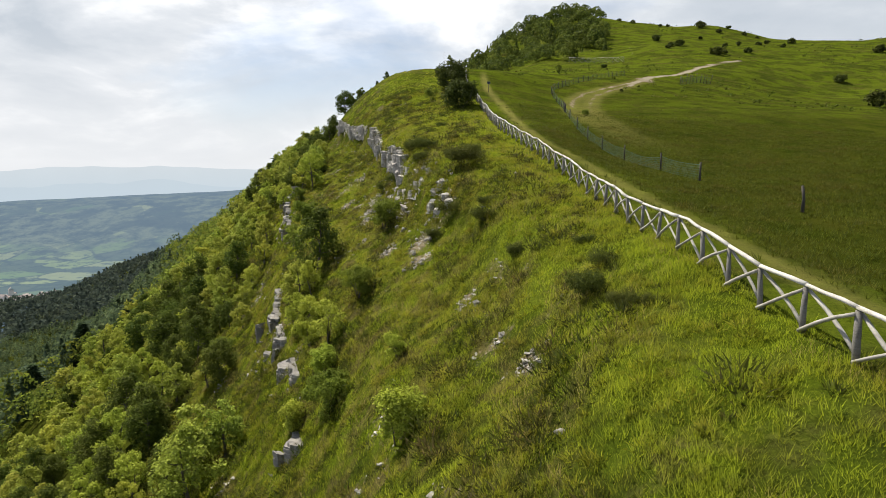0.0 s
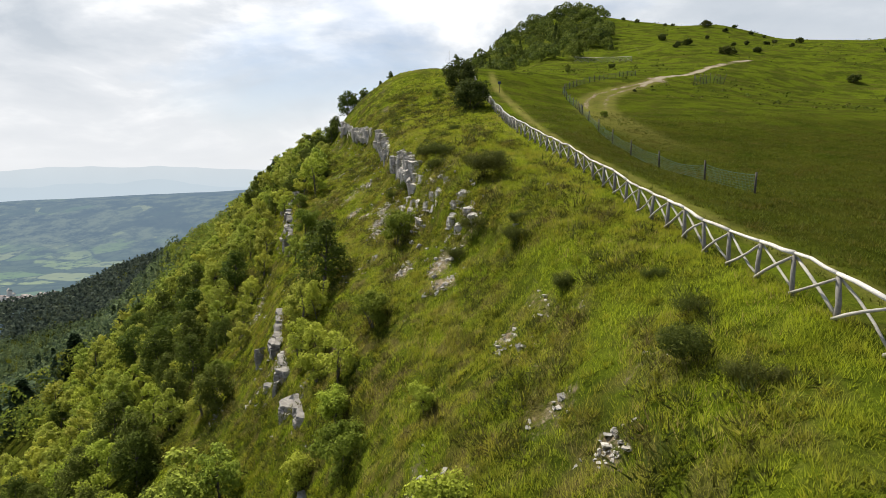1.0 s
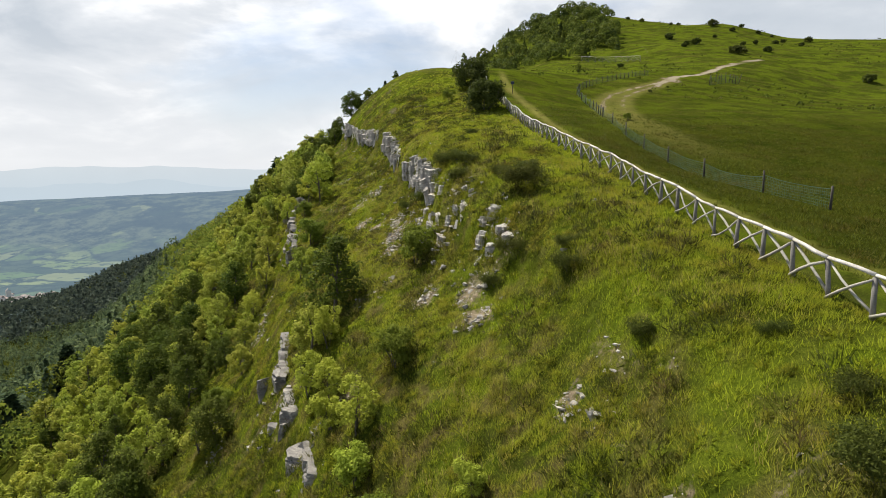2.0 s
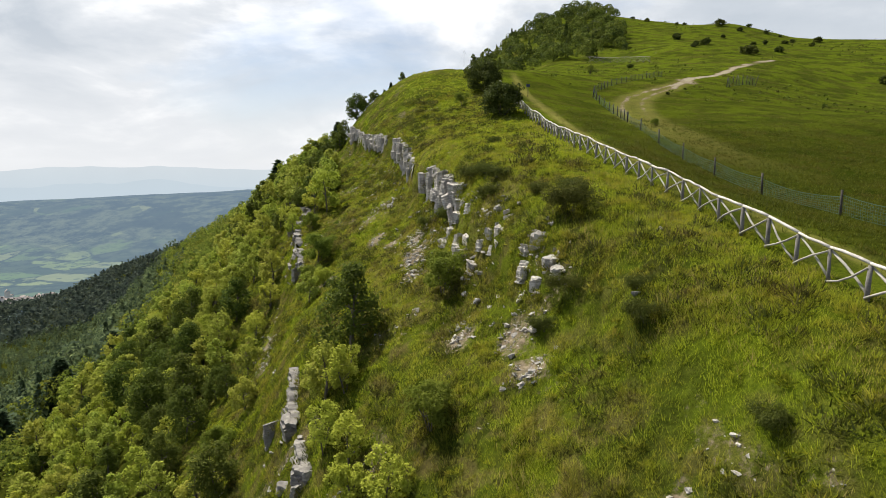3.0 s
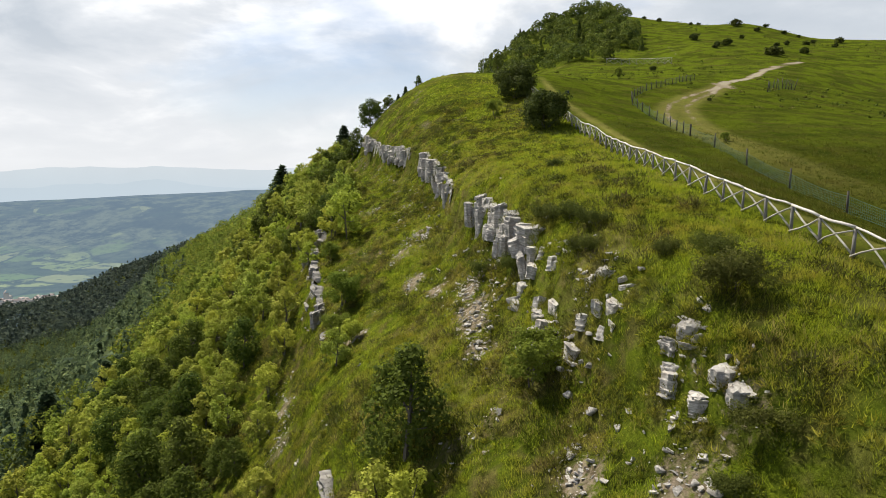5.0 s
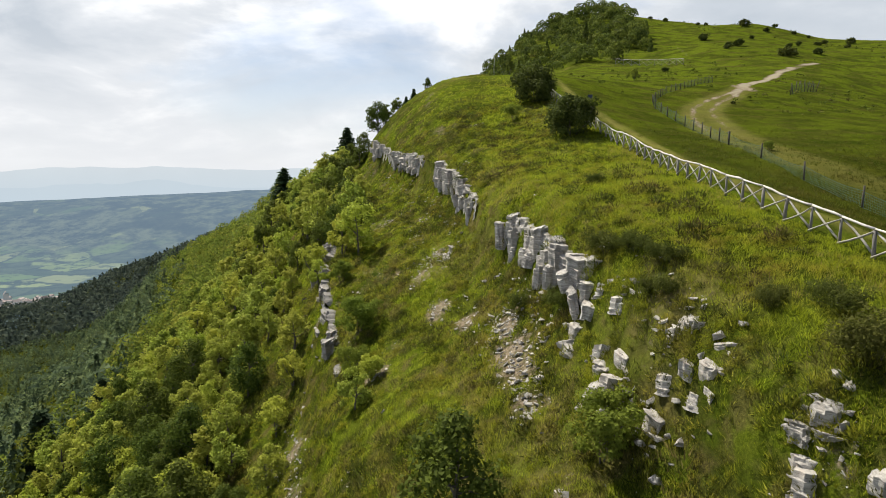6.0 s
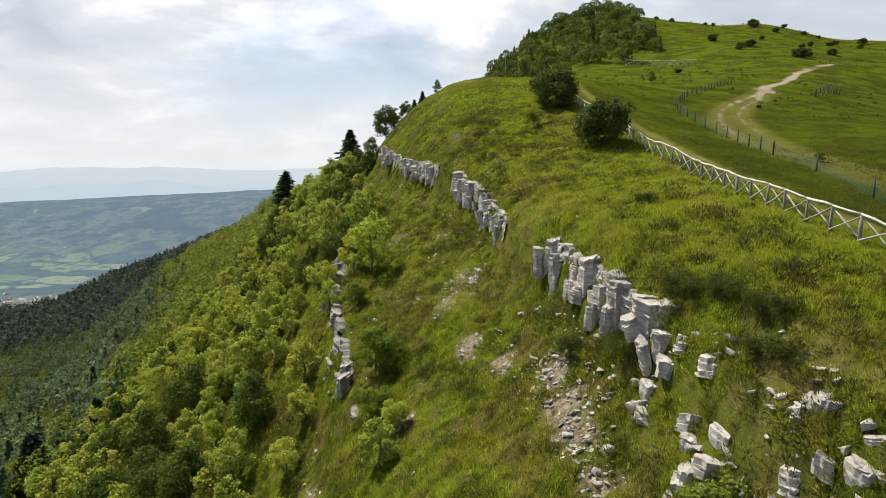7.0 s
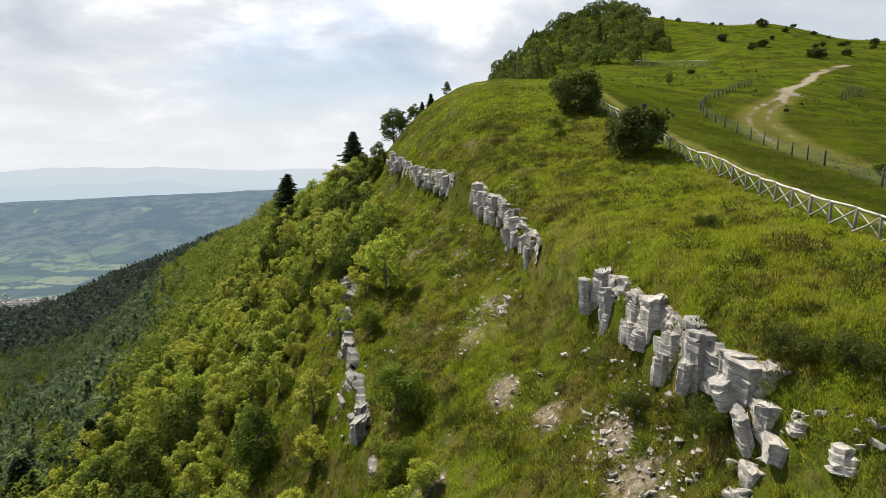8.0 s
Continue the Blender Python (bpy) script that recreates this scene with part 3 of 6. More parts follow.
def tube_mesh(name, points, radii, mat, sides=7, wobble=0.0, seed=0):
    v, f, tri = tube(points, radii, sides, wobble, seed)
    me = bpy.data.meshes.new(name)
    me.from_pydata([tuple(q) for q in v], [], list(f) + tri)
    me.materials.append(mat)
    me.polygons.foreach_set("use_smooth", np.ones(len(me.polygons), bool))
    return me


def leaves(centres, normals, size, r, bend=0.25, long=1.5):
    """A small pointed leaf spray at each centre."""
    n = len(centres)
    up = normals + r.normal(0, 0.55, (n, 3))
    up /= np.linalg.norm(up, axis=1)[:, None] + 1e-9
    a = np.cross(up, r.normal(0, 1, (n, 3)))
    a /= np.linalg.norm(a, axis=1)[:, None] + 1e-9
    b = np.cross(up, a)
    s = (size * r.uniform(0.6, 1.35, n))[:, None]
    v = np.stack([centres - a * s * 0.62 * long, centres + a * s * 0.5 + b * s * 0.62 - up * s * bend, centres + a * s * 0.5 - b * s * 0.62], 1)
    return v.reshape(-1, 3), np.arange(3 * n).reshape(n, 3)

# ---------------------------------------------------------------- ground
def graded(lo, hi, step, grow, far_lo, far_hi, extra=()):
    """Grid lines: even between lo and hi, then ever wider out to the far ends."""
    mid = list(np.arange(lo, hi + 1e-6, step))
    left, s, v = [], step, lo
    while v > far_lo:
        s *= grow
        v -= s
        left.append(max(v, far_lo))
    right, s, v = [], step, hi
    while v < far_hi:
        s *= grow
        v += s
        right.append(min(v, far_hi))
    return np.array(left[::-1] + mid + right)


def along(points, x, y):
    """Distance from x, y to a bent line of (x, y) points."""
    best = np.full(x.shape, 1e9)
    for (x0, y0), (x1, y1) in zip(points[:-1], points[1:]):
        dx, dy = x1 - x0, y1 - y0
        t = np.clip(((x - x0) * dx + (y - y0) * dy) / (dx * dx + dy * dy), 0, 1)
        best = np.minimum(best, np.hypot(x - x0 - t * dx, y - y0 - t * dy))
    return best


RUT_A = [(53, 164), (46.4, 153.7), (36.7, 142.5), (30, 132), (26, 123), (24, 116), (21.5, 103), (20, 92), (19.8, 84), (21.3, 77), (22, 69.5), (22.6, 58)]
RUT_B = [(53.5, 164), (44.5, 149), (37.5, 140), (31.8, 130), (28, 118), (25.7, 109), (23.2, 94), (22.6, 86), (23.2, 78), (24.4, 71), (25.2, 63), (26, 52)]
ROAD_UP = [(53, 164), (66, 182), (86, 210), (111, 235)]
HILL_PATH = [(78, 258), (83, 278), (87, 296)]
SCARS = [(-7.1, 66.3, 1.5), (-7.3, 61.0, 1.6), (-7.2, 57.6, 1.2), (-1.5, 40.3, 1.3), (-11.4, 83.2, 1.7), (-1.6, 43.5, 1.6), (1.2, 30.5, 1.0), (3.0, 20.5, 0.8), (-7.5, 63.0, 1.8), (-11.5, 74.0, 1.6), (-13.0, 80.0, 1.8), (-15.5, 70.0, 1.4), (-20.5, 66.0, 1.6), (-22.0, 72.0, 1.5), (-4.2, 46.0, 1.2), (-9.5, 70.0, 1.3)]


def cover_at(x, y):
    """Bare earth, straw-dry grass and field grass darkened with painted shade at each place, 0 to 1."""
    fx = line_at("fence", y)[0]
    bare = np.zeros_like(x)
    for rut in (RUT_A, RUT_B):
        fade = (0.28 + 0.26 * smooth(80, 125, y) + 0.2 * smooth(140, 152, y)) * (0.85 + 0.3 * vnoise(x / 1.5, y / 4, 83))
        bare = np.maximum(bare, fade * (1 - smooth(0.25, 1.0, along(rut, x, y))))
    bare = np.maximum(bare, 0.85 * (1 - smooth(0.5, 2.0, along(ROAD_UP, x, y) + 0.5 * vnoise(x / 3, y / 3, 81))))
    bare = np.maximum(bare, 0.62 * (1 - smooth(0.8, 4.0, np.hypot(x - 52, (y - 161) * 0.5))))
    bare = np.maximum(bare, 0.42 * (1 - smooth(0.3, 1.4, along(HILL_PATH, x, y))))
    for sx, sy, sr in SCARS:
        bare = np.maximum(bare, (0.50 + 0.3 * fbm(x / 0.9, y / 1.2, 27)) * (1 - smooth(0.2, 1.2, np.hypot((x - sx) * 0.9, (y - sy) * 0.6) / sr)))
    steep = smooth(2, -3, x - line_at("brow", y)[0])
    bare = np.maximum(bare, steep * (0.10 + 0.34 * smooth(-0.05, 0.7, fbm(x / 2.2, y / 3.2, 21))) * (y < 160))
    path = np.exp(-(((x - fx - 3.4 - 0.4 * smooth(70, 110, y)) / 0.75) ** 4)) * smooth(8, 20, y) * (1 - smooth(125, 150, y))
    path = path * (0.72 + 0.28 * vnoise(x / 0.5, y / 2.5, 31))
    dry = np.clip((0.42 + 0.22 * smooth(45, 85, y)) * path + 0.35 * smooth(0.2, 0.7, fbm(x / 7, y / 9, 23)) * (x < fx), 0, 1)
    near_rut = np.minimum(along(RUT_A, x, y), along(RUT_B, x, y))
    dry = np.maximum(dry, 0.32 * (1 - smooth(0.8, 2.6, near_rut)) * smooth(60, 90, y))
    # olive meadow grass, with the cloud shadow over it painted in
    olive = smooth(2.2, 7, x - fx + 1.2 * vnoise(x / 3, y / 5, 33)) * (1 - 0.6 * smooth(60, 110, y - 0.2 * x + 12 * vnoise(x / 14, y / 14, 35))) * (1 - smooth(120, 170, y - 0.28 * x + 12 * vnoise(x / 20, y / 20, 36)))
    # dark undergrowth beneath the woods, also painting in shade between the crowns
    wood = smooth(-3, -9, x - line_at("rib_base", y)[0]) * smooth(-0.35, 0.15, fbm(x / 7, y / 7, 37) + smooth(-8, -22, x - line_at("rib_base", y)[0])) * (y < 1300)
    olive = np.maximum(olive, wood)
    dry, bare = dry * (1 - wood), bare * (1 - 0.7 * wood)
    return bare, dry, olive * 0.9


def build_ground():
    gx = graded(-30, 20, 0.54, 1.06, -4700, 20.0)
    gx = np.concatenate([gx, graded(20.8, 64, 0.8, 1.06, 20.8, 3000)])
    gy = graded(8, 112, 0.58, 1.06, -400, 112)
    gy = np.concatenate([gy, graded(113, 180, 1.0, 1.04, 113, 4700)])
    X, Y = np.meshgrid(gx, gy)
    Z = land(X, Y)
    nx, ny = len(gx), len(gy)
    idx = np.arange(nx * ny).reshape(ny, nx)
    f = np.stack([idx[:-1, :-1], idx[:-1, 1:], idx[1:, 1:], idx[1:, :-1]], -1).reshape(-1, 4)
    cy = 0.25 * (Y[:-1, :-1] + Y[1:, 1:] + Y[:-1, 1:] + Y[1:, :-1]).ravel()
    cx = 0.25 * (X[:-1, :-1] + X[1:, 1:] + X[:-1, 1:] + X[1:, :-1]).ravel()
    cz = Z[:-1, :-1].ravel()
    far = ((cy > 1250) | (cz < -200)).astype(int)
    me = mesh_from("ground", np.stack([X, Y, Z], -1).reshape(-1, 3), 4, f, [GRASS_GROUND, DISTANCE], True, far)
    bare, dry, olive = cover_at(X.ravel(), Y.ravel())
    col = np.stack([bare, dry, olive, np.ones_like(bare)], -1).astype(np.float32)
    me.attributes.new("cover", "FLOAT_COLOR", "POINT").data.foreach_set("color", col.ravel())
    return tagged(new("ground", me), "steep grassy mountainside falling to a hazy valley", "hillside", kind="structure")


def build_mountains(name, label, radius, base, top, rough, col, seed):
    """A long range of hills far off, round the valley side of the view."""
    az = np.radians(np.linspace(-75, 8, 260))
    x, y = np.sin(az) * radius, np.cos(az) * radius
    h = top + rough * fbm(np.degrees(az) / 6.0, np.degrees(az) * 0, seed, 5)
    n = len(az)
    v = np.concatenate([np.stack([x, y, np.full(n, base)], 1), np.stack([x, y, h], 1), np.stack([x * 1.012, y * 1.012, np.full(n, base)], 1)])
    f = [(i, i + 1, n + i + 1, n + i) for i in range(n - 1)] + [(n + i, n + i + 1, 2 * n + i + 1, 2 * n + i) for i in range(n - 1)]
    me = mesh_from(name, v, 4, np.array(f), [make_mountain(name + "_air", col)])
    tagged(new(name, me), label, "mountains", kind="structure")


build_ground()
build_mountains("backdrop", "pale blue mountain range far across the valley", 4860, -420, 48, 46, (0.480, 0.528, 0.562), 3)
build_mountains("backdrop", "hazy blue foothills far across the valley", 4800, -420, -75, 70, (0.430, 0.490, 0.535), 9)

# ---------------------------------------------------------------- wooden rail fence
def build_rail_fence(name, label, stations, height, seed):
    """Posts, a bleached top rail and crossed braces between the stations (x, y)."""
    r = np.random.default_rng(seed)
    z0 = [ground_z(x, y) for x, y in stations]
    root = thing(name, (stations[0][0], stations[0][1], z0[0]), label, "fence")
    base = np.array([(x, y, z) for (x, y), z in zip(stations, z0)]) - np.array([stations[0][0], stations[0][1], z0[0]])
    tops = [b + np.array([r.normal(0, 0.04), r.normal(0, 0.04), height + r.normal(0, 0.035)]) for b in base]
    for k, (b, t) in enumerate(zip(base, tops)):
        rad = r.uniform(0.065, 0.09)
        pts = [b - np.array([0, 0, 0.4]), b * 0.6 + t * 0.4 + r.normal(0, 0.012, 3), t - np.array([0, 0, 0.03])]
        put_part("post", tube_mesh("post", pts, [rad * 1.1, rad, rad * 0.92], POST_WOOD, 7, 0.08, seed + k), root)
    for k in range(len(base) - 1):
        a, b, ta, tb = base[k], base[k + 1], tops[k], tops[k + 1]
        way = (tb - ta) / np.linalg.norm(tb - ta)
        pts = [ta - way * 0.03 + np.array([0, 0, 0.04])] + [ta + (tb - ta) * f + np.array([0, 0, 0.045]) + r.normal(0, 0.022, 3) for f in (0.3, 0.65)] + [tb + way * 0.03 + np.array([0, 0, 0.04])]
        rad = r.uniform(0.052, 0.070)
        put_part("rail", tube_mesh("rail", pts, [rad, rad * 1.03, rad * 0.97, rad * 0.9], RAIL_WOOD, 8, 0.07, seed + 100 + k), root)
        side = np.cross(way, (0, 0, 1)) * 0.085
        for low, high, s in ((a, tb, 1), (b, ta, -1)):
            lo, hi = low + np.array([0, 0, 0.06]) + side * s, high - np.array([0, 0, 0.10]) + side * s
            bow = r.normal(0, 0.05, 3)
            pts = [lo, lo * 0.66 + hi * 0.34 + bow, lo * 0.33 + hi * 0.67 + bow, hi]
            rad = r.uniform(0.038, 0.055)
            put_part("brace", tube_mesh("brace", pts, [rad * 1.1, rad, rad, rad * 0.85], BRACE_WOOD, 6, 0.08, seed + 300 + 7 * k + s), root)
    return root


def fence_stations(y0, y1, step):
    out, y = [], y0
    while y < y1:
        out.append((float(line_at("fence", np.array([y]))[0][0]), y))
        x0, z0 = out[-1][0], ground_z(*out[-1])
        d = step
        for _ in range(3):
            x1 = float(line_at("fence", np.array([y + d]))[0][0])
            d *= step / math.sqrt(d * d + (x1 - x0) ** 2 + (ground_z(x1, y + d) - z0) ** 2)
        y += d
    return out


build_rail_fence("wooden_fence", "grey weathered log fence with crossed braces along the ridge", fence_stations(7.25, 132, 1.98), 1.24, 40)

# ---------------------------------------------------------------- limestone
def cell_random(a, b, c, seed):
    v = np.sin(a * 127.1 + b * 311.7 + c * 74.7 + seed * 19.19) * 43758.5453
    return v - np.floor(v)


def joints(u, v, w, seed, bed=0.15, joint=0.55):
    """Random block offsets, 0 to 1: thin beds along w, cut by upright joints in u and v that differ from bed to bed."""
    ww = w + 0.06 * vnoise(u * 1.1, v * 1.1, seed) + 0.10 * u
    k = np.floor(ww / bed + 0.4 * np.sin(np.floor(ww / bed) * 2.3 + seed))
    thick = np.floor(ww / (bed * 3.3) + 0.3 * np.sin(np.floor(ww / bed / 3.3) * 1.7 + seed))
    slip = cell_random(k, k * 0, k * 0, seed)
    slip3 = cell_random(thick, thick * 0, thick * 0, seed + 1)
    big = np.floor((u + 0.9 * slip3) / (joint * 1.9)), np.floor((v + 0.6 * slip3) / (joint * 1.9))
    small = np.floor((u + 0.8 * slip) / joint), np.floor((v + 0.7 * slip) / joint)
    return 0.10 * slip + 0.22 * slip3 + 0.16 * cell_random(*small, k, seed + 5) + 0.52 * cell_random(*big, thick, seed + 9)


def bedded_block(name, high, seed, sides=18):
    """An upright joint block of limestone beds, one unit across and high metres tall, beds broken back here and there."""
    r = np.random.default_rng(seed)
    ang = (np.arange(sides) + r.uniform(-0.2, 0.2, sides) + 0.5) / sides * 2 * math.pi
    plan = 0.5 / (np.abs(np.cos(ang)) ** 3 + np.abs(np.sin(ang)) ** 3) ** (1 / 3) * (1 + r.normal(0, 0.05, sides))
    for _ in range(3):
        plan *= 1 - r.uniform(0.08, 0.22) * np.exp(-((np.angle(np.exp(1j * (ang - r.uniform(0, 6.28)))) / 0.16) ** 2))
        plan *= 1 - r.uniform(0.0, 0.20) * np.exp(-((np.angle(np.exp(1j * (ang - r.uniform(0, 6.28)))) / r.uniform(0.25, 0.6)) ** 2))
    wave = r.normal(0, 0.03, sides)
    rings, z = [], 0.0
    lean, slope = r.normal(0, 0.10, 2), r.normal(0, 0.16, 2)
    while z < high:
        th = min(r.choice([0.07, 0.13, 0.25, 0.45], p=[0.36, 0.32, 0.22, 0.10]) * r.uniform(0.8, 1.25), high - z + 0.01)
        f = (z + th) / high
        rad = plan * (1 + 0.8 * wave + r.normal(0, 0.026, sides) - 0.05 * r.random() - 0.10 * max(0.0, f - 0.55))
        for _ in range(int(r.random() < 0.4) + (2 if f > 0.82 else 0)):
            bite = r.uniform(0.04, 0.13) if f < 0.82 else r.uniform(0.10, 0.45)
            rad *= 1 - bite * (np.abs(np.angle(np.exp(1j * (ang - r.uniform(0, 6.28))))) < r.uniform(0.3, 1.0))
        wave = 0.85 * wave + r.normal(0, 0.016, sides)
        mid = lean * f
        notch = r.choice([0.99, 0.95, 0.88], p=[0.6, 0.32, 0.08])
        for zz, k in ((z, notch), (z + th * 0.9, 0.99)):
            q = rad * k * (1 + r.normal(0, 0.010, sides))
            x, y = np.cos(ang) * q + mid[0], np.sin(ang) * q + mid[1]
            rings.append(np.stack([x, y, zz + r.normal(0, 0.022, sides) + slope[0] * x + slope[1] * y], 1))
        z += th
    v = np.concatenate(rings + [rings[-1].mean(0)[None] + np.array([[0, 0, 0.03]])])
    n, m = len(rings), sides
    i, k = np.meshgrid(np.arange(n - 1), np.arange(m), indexing="ij")
    a, b, c, d = i * m + k, i * m + (k + 1) % m, (i + 1) * m + (k + 1) % m, (i + 1) * m + k
    tri = np.concatenate([np.stack([a, b, c], -1).reshape(-1, 3), np.stack([a, c, d], -1).reshape(-1, 3)])
    k = np.arange(m)
    cap = np.stack([(n - 1) * m + k, (n - 1) * m + (k + 1) % m, np.full(m, n * m)], 1)
    return mesh_from(name, v, 3, np.concatenate([tri, cap]), [LIMESTONE], False)


def shard(seed):
    """A small angular broken stone, one unit across."""
    r = np.random.default_rng(seed)
    bm = bmesh.new()
    for p in r.uniform(-0.5, 0.5, (13, 3)) * np.array([1, 1, 0.9]):
        bm.verts.new(p)
    bmesh.ops.convex_hull(bm, input=bm.verts[:])
    bmesh.ops.delete(bm, geom=[v for v in bm.verts if not v.link_faces], context="VERTS")
    me = bpy.data.meshes.new("stone")
    bm.to_mesh(me)
    bm.free()
    me.materials.append(LIMESTONE)
    return me


SHARDS = [shard(300 + i) for i in range(14)]
BLOCKS = {h: [bedded_block("block", h, int(91 + 40 * h + 7 * i)) for i in range(9)] for h in (0.4, 0.7, 1.2, 2.0, 3.0)}
TURF_SPOTS = []


class Pile:
    """The joint blocks and broken stones of one outcrop, each a part of its own."""

    def __init__(self, seed):
        self.r, self.made = np.random.default_rng(seed), []

    def add(self, at, size, yaw, tilt=0.05, dip=(0.0, 0.0)):
        """A block whose foot stands at the place given: size is length, depth, height."""
        rot = Euler((self.r.normal(0, tilt) + dip[0], self.r.normal(0, tilt) + dip[1], yaw)).to_matrix().to_4x4()
        if max(size) < 0.62:
            lift = Matrix.Translation([float(c) for c in at]) @ Matrix.Translation((0, 0, float(size[2]) * 0.5))
            self.made.append((SHARDS[self.r.integers(14)], lift @ rot @ Matrix.Diagonal((*[float(c) * 1.2 for c in size], 1))))
            return
        tall = min(BLOCKS, key=lambda h: abs(math.log(h / size[2])))
        me = BLOCKS[tall][self.r.integers(9)]
        self.made.append((me, Matrix.Translation([float(c) for c in at]) @ rot @ Matrix.Diagonal((float(size[0]), float(size[1]), float(size[2] / tall), 1))))

    def under(self, root, at, rock=None):
        for me, m in self.made:
            ob = new(me.name.split(".")[0], me)
            ob.parent = root
            ob.matrix_basis = Matrix.Translation(-Vector(at)) @ m
            if rock:
                ob.material_slots[0].link = "OBJECT"
                ob.material_slots[0].material = rock


def heap(x, y, wide, long, height, seed, turn, label, group, rock=None):
    """A small outcrop: a few joint blocks of thin beds, tipped with the slope, and the plates that broke off them."""
    pile = Pile(seed)
    r = pile.r
    yaw = math.radians(turn)
    ca, sa = math.cos(yaw), math.sin(yaw)
    z0 = ground_z(x, y)
    n = max(1, round(wide / 0.62))
    us = (np.arange(n) + 0.5) / n - 0.5
    spots = [(u * wide, r.normal(0, 0.12) * long, 1.0 - 0.9 * abs(u)) for u in us]
    spots += [(r.uniform(-0.6, 0.6) * wide, -r.uniform(0.35, 0.8) * long, r.uniform(0.3, 0.5)) for _ in range(n // 2)]
    spots += [(r.uniform(-0.8, 0.8) * wide, r.uniform(-1.1, 0.7) * long, r.uniform(0.10, 0.25)) for _ in range(int(5 + 4 * wide))]
    px = np.array([x + ca * u - sa * v for u, v, _ in spots])
    py = np.array([y + sa * u + ca * v for u, v, _ in spots])
    gz, up, down = land(px, py), land(px + 0.5, py + 0.15), land(px - 0.6, py - 0.3)
    for (u, v, k), a, b, g, g1, g0 in zip(spots, px, py, gz, up, down):
        if k > 0.28:
            w = max(0.8, wide / n * r.uniform(1.3, 1.8)) * (0.6 + 0.4 * k)
            low = 0.75 * g + 0.25 * g0 - 0.35
            pile.add((a, b, low), (w, max(long, 0.9) * r.uniform(0.9, 1.2) * (0.6 + 0.4 * k), min(0.85 * g + 0.15 * g1 + height * (0.55 * k - 0.1) - low, 0.50 * w + 0.22)), yaw + r.normal(0, 0.35), 0.07, (0.04, 0.08))
        else:
            w = r.uniform(0.12, 0.42)
            pile.add((a, b, g - 0.06), (w * 1.3, w, w * r.uniform(0.35, 0.7) + 0.05), r.uniform(0, 6.3), 0.25)
    at = (x, y, z0)
    ob = thing("rock_outcrop", at, label, "rock", group)
    pile.under(ob, at, rock)
    for _ in range(int(16 * (wide + long))):
        a = r.uniform(0, 6.28)
        TURF_SPOTS.append((x + math.cos(a) * wide * r.uniform(0.45, 0.9), y + math.sin(a) * long * r.uniform(0.5, 1.1)))
    return ob


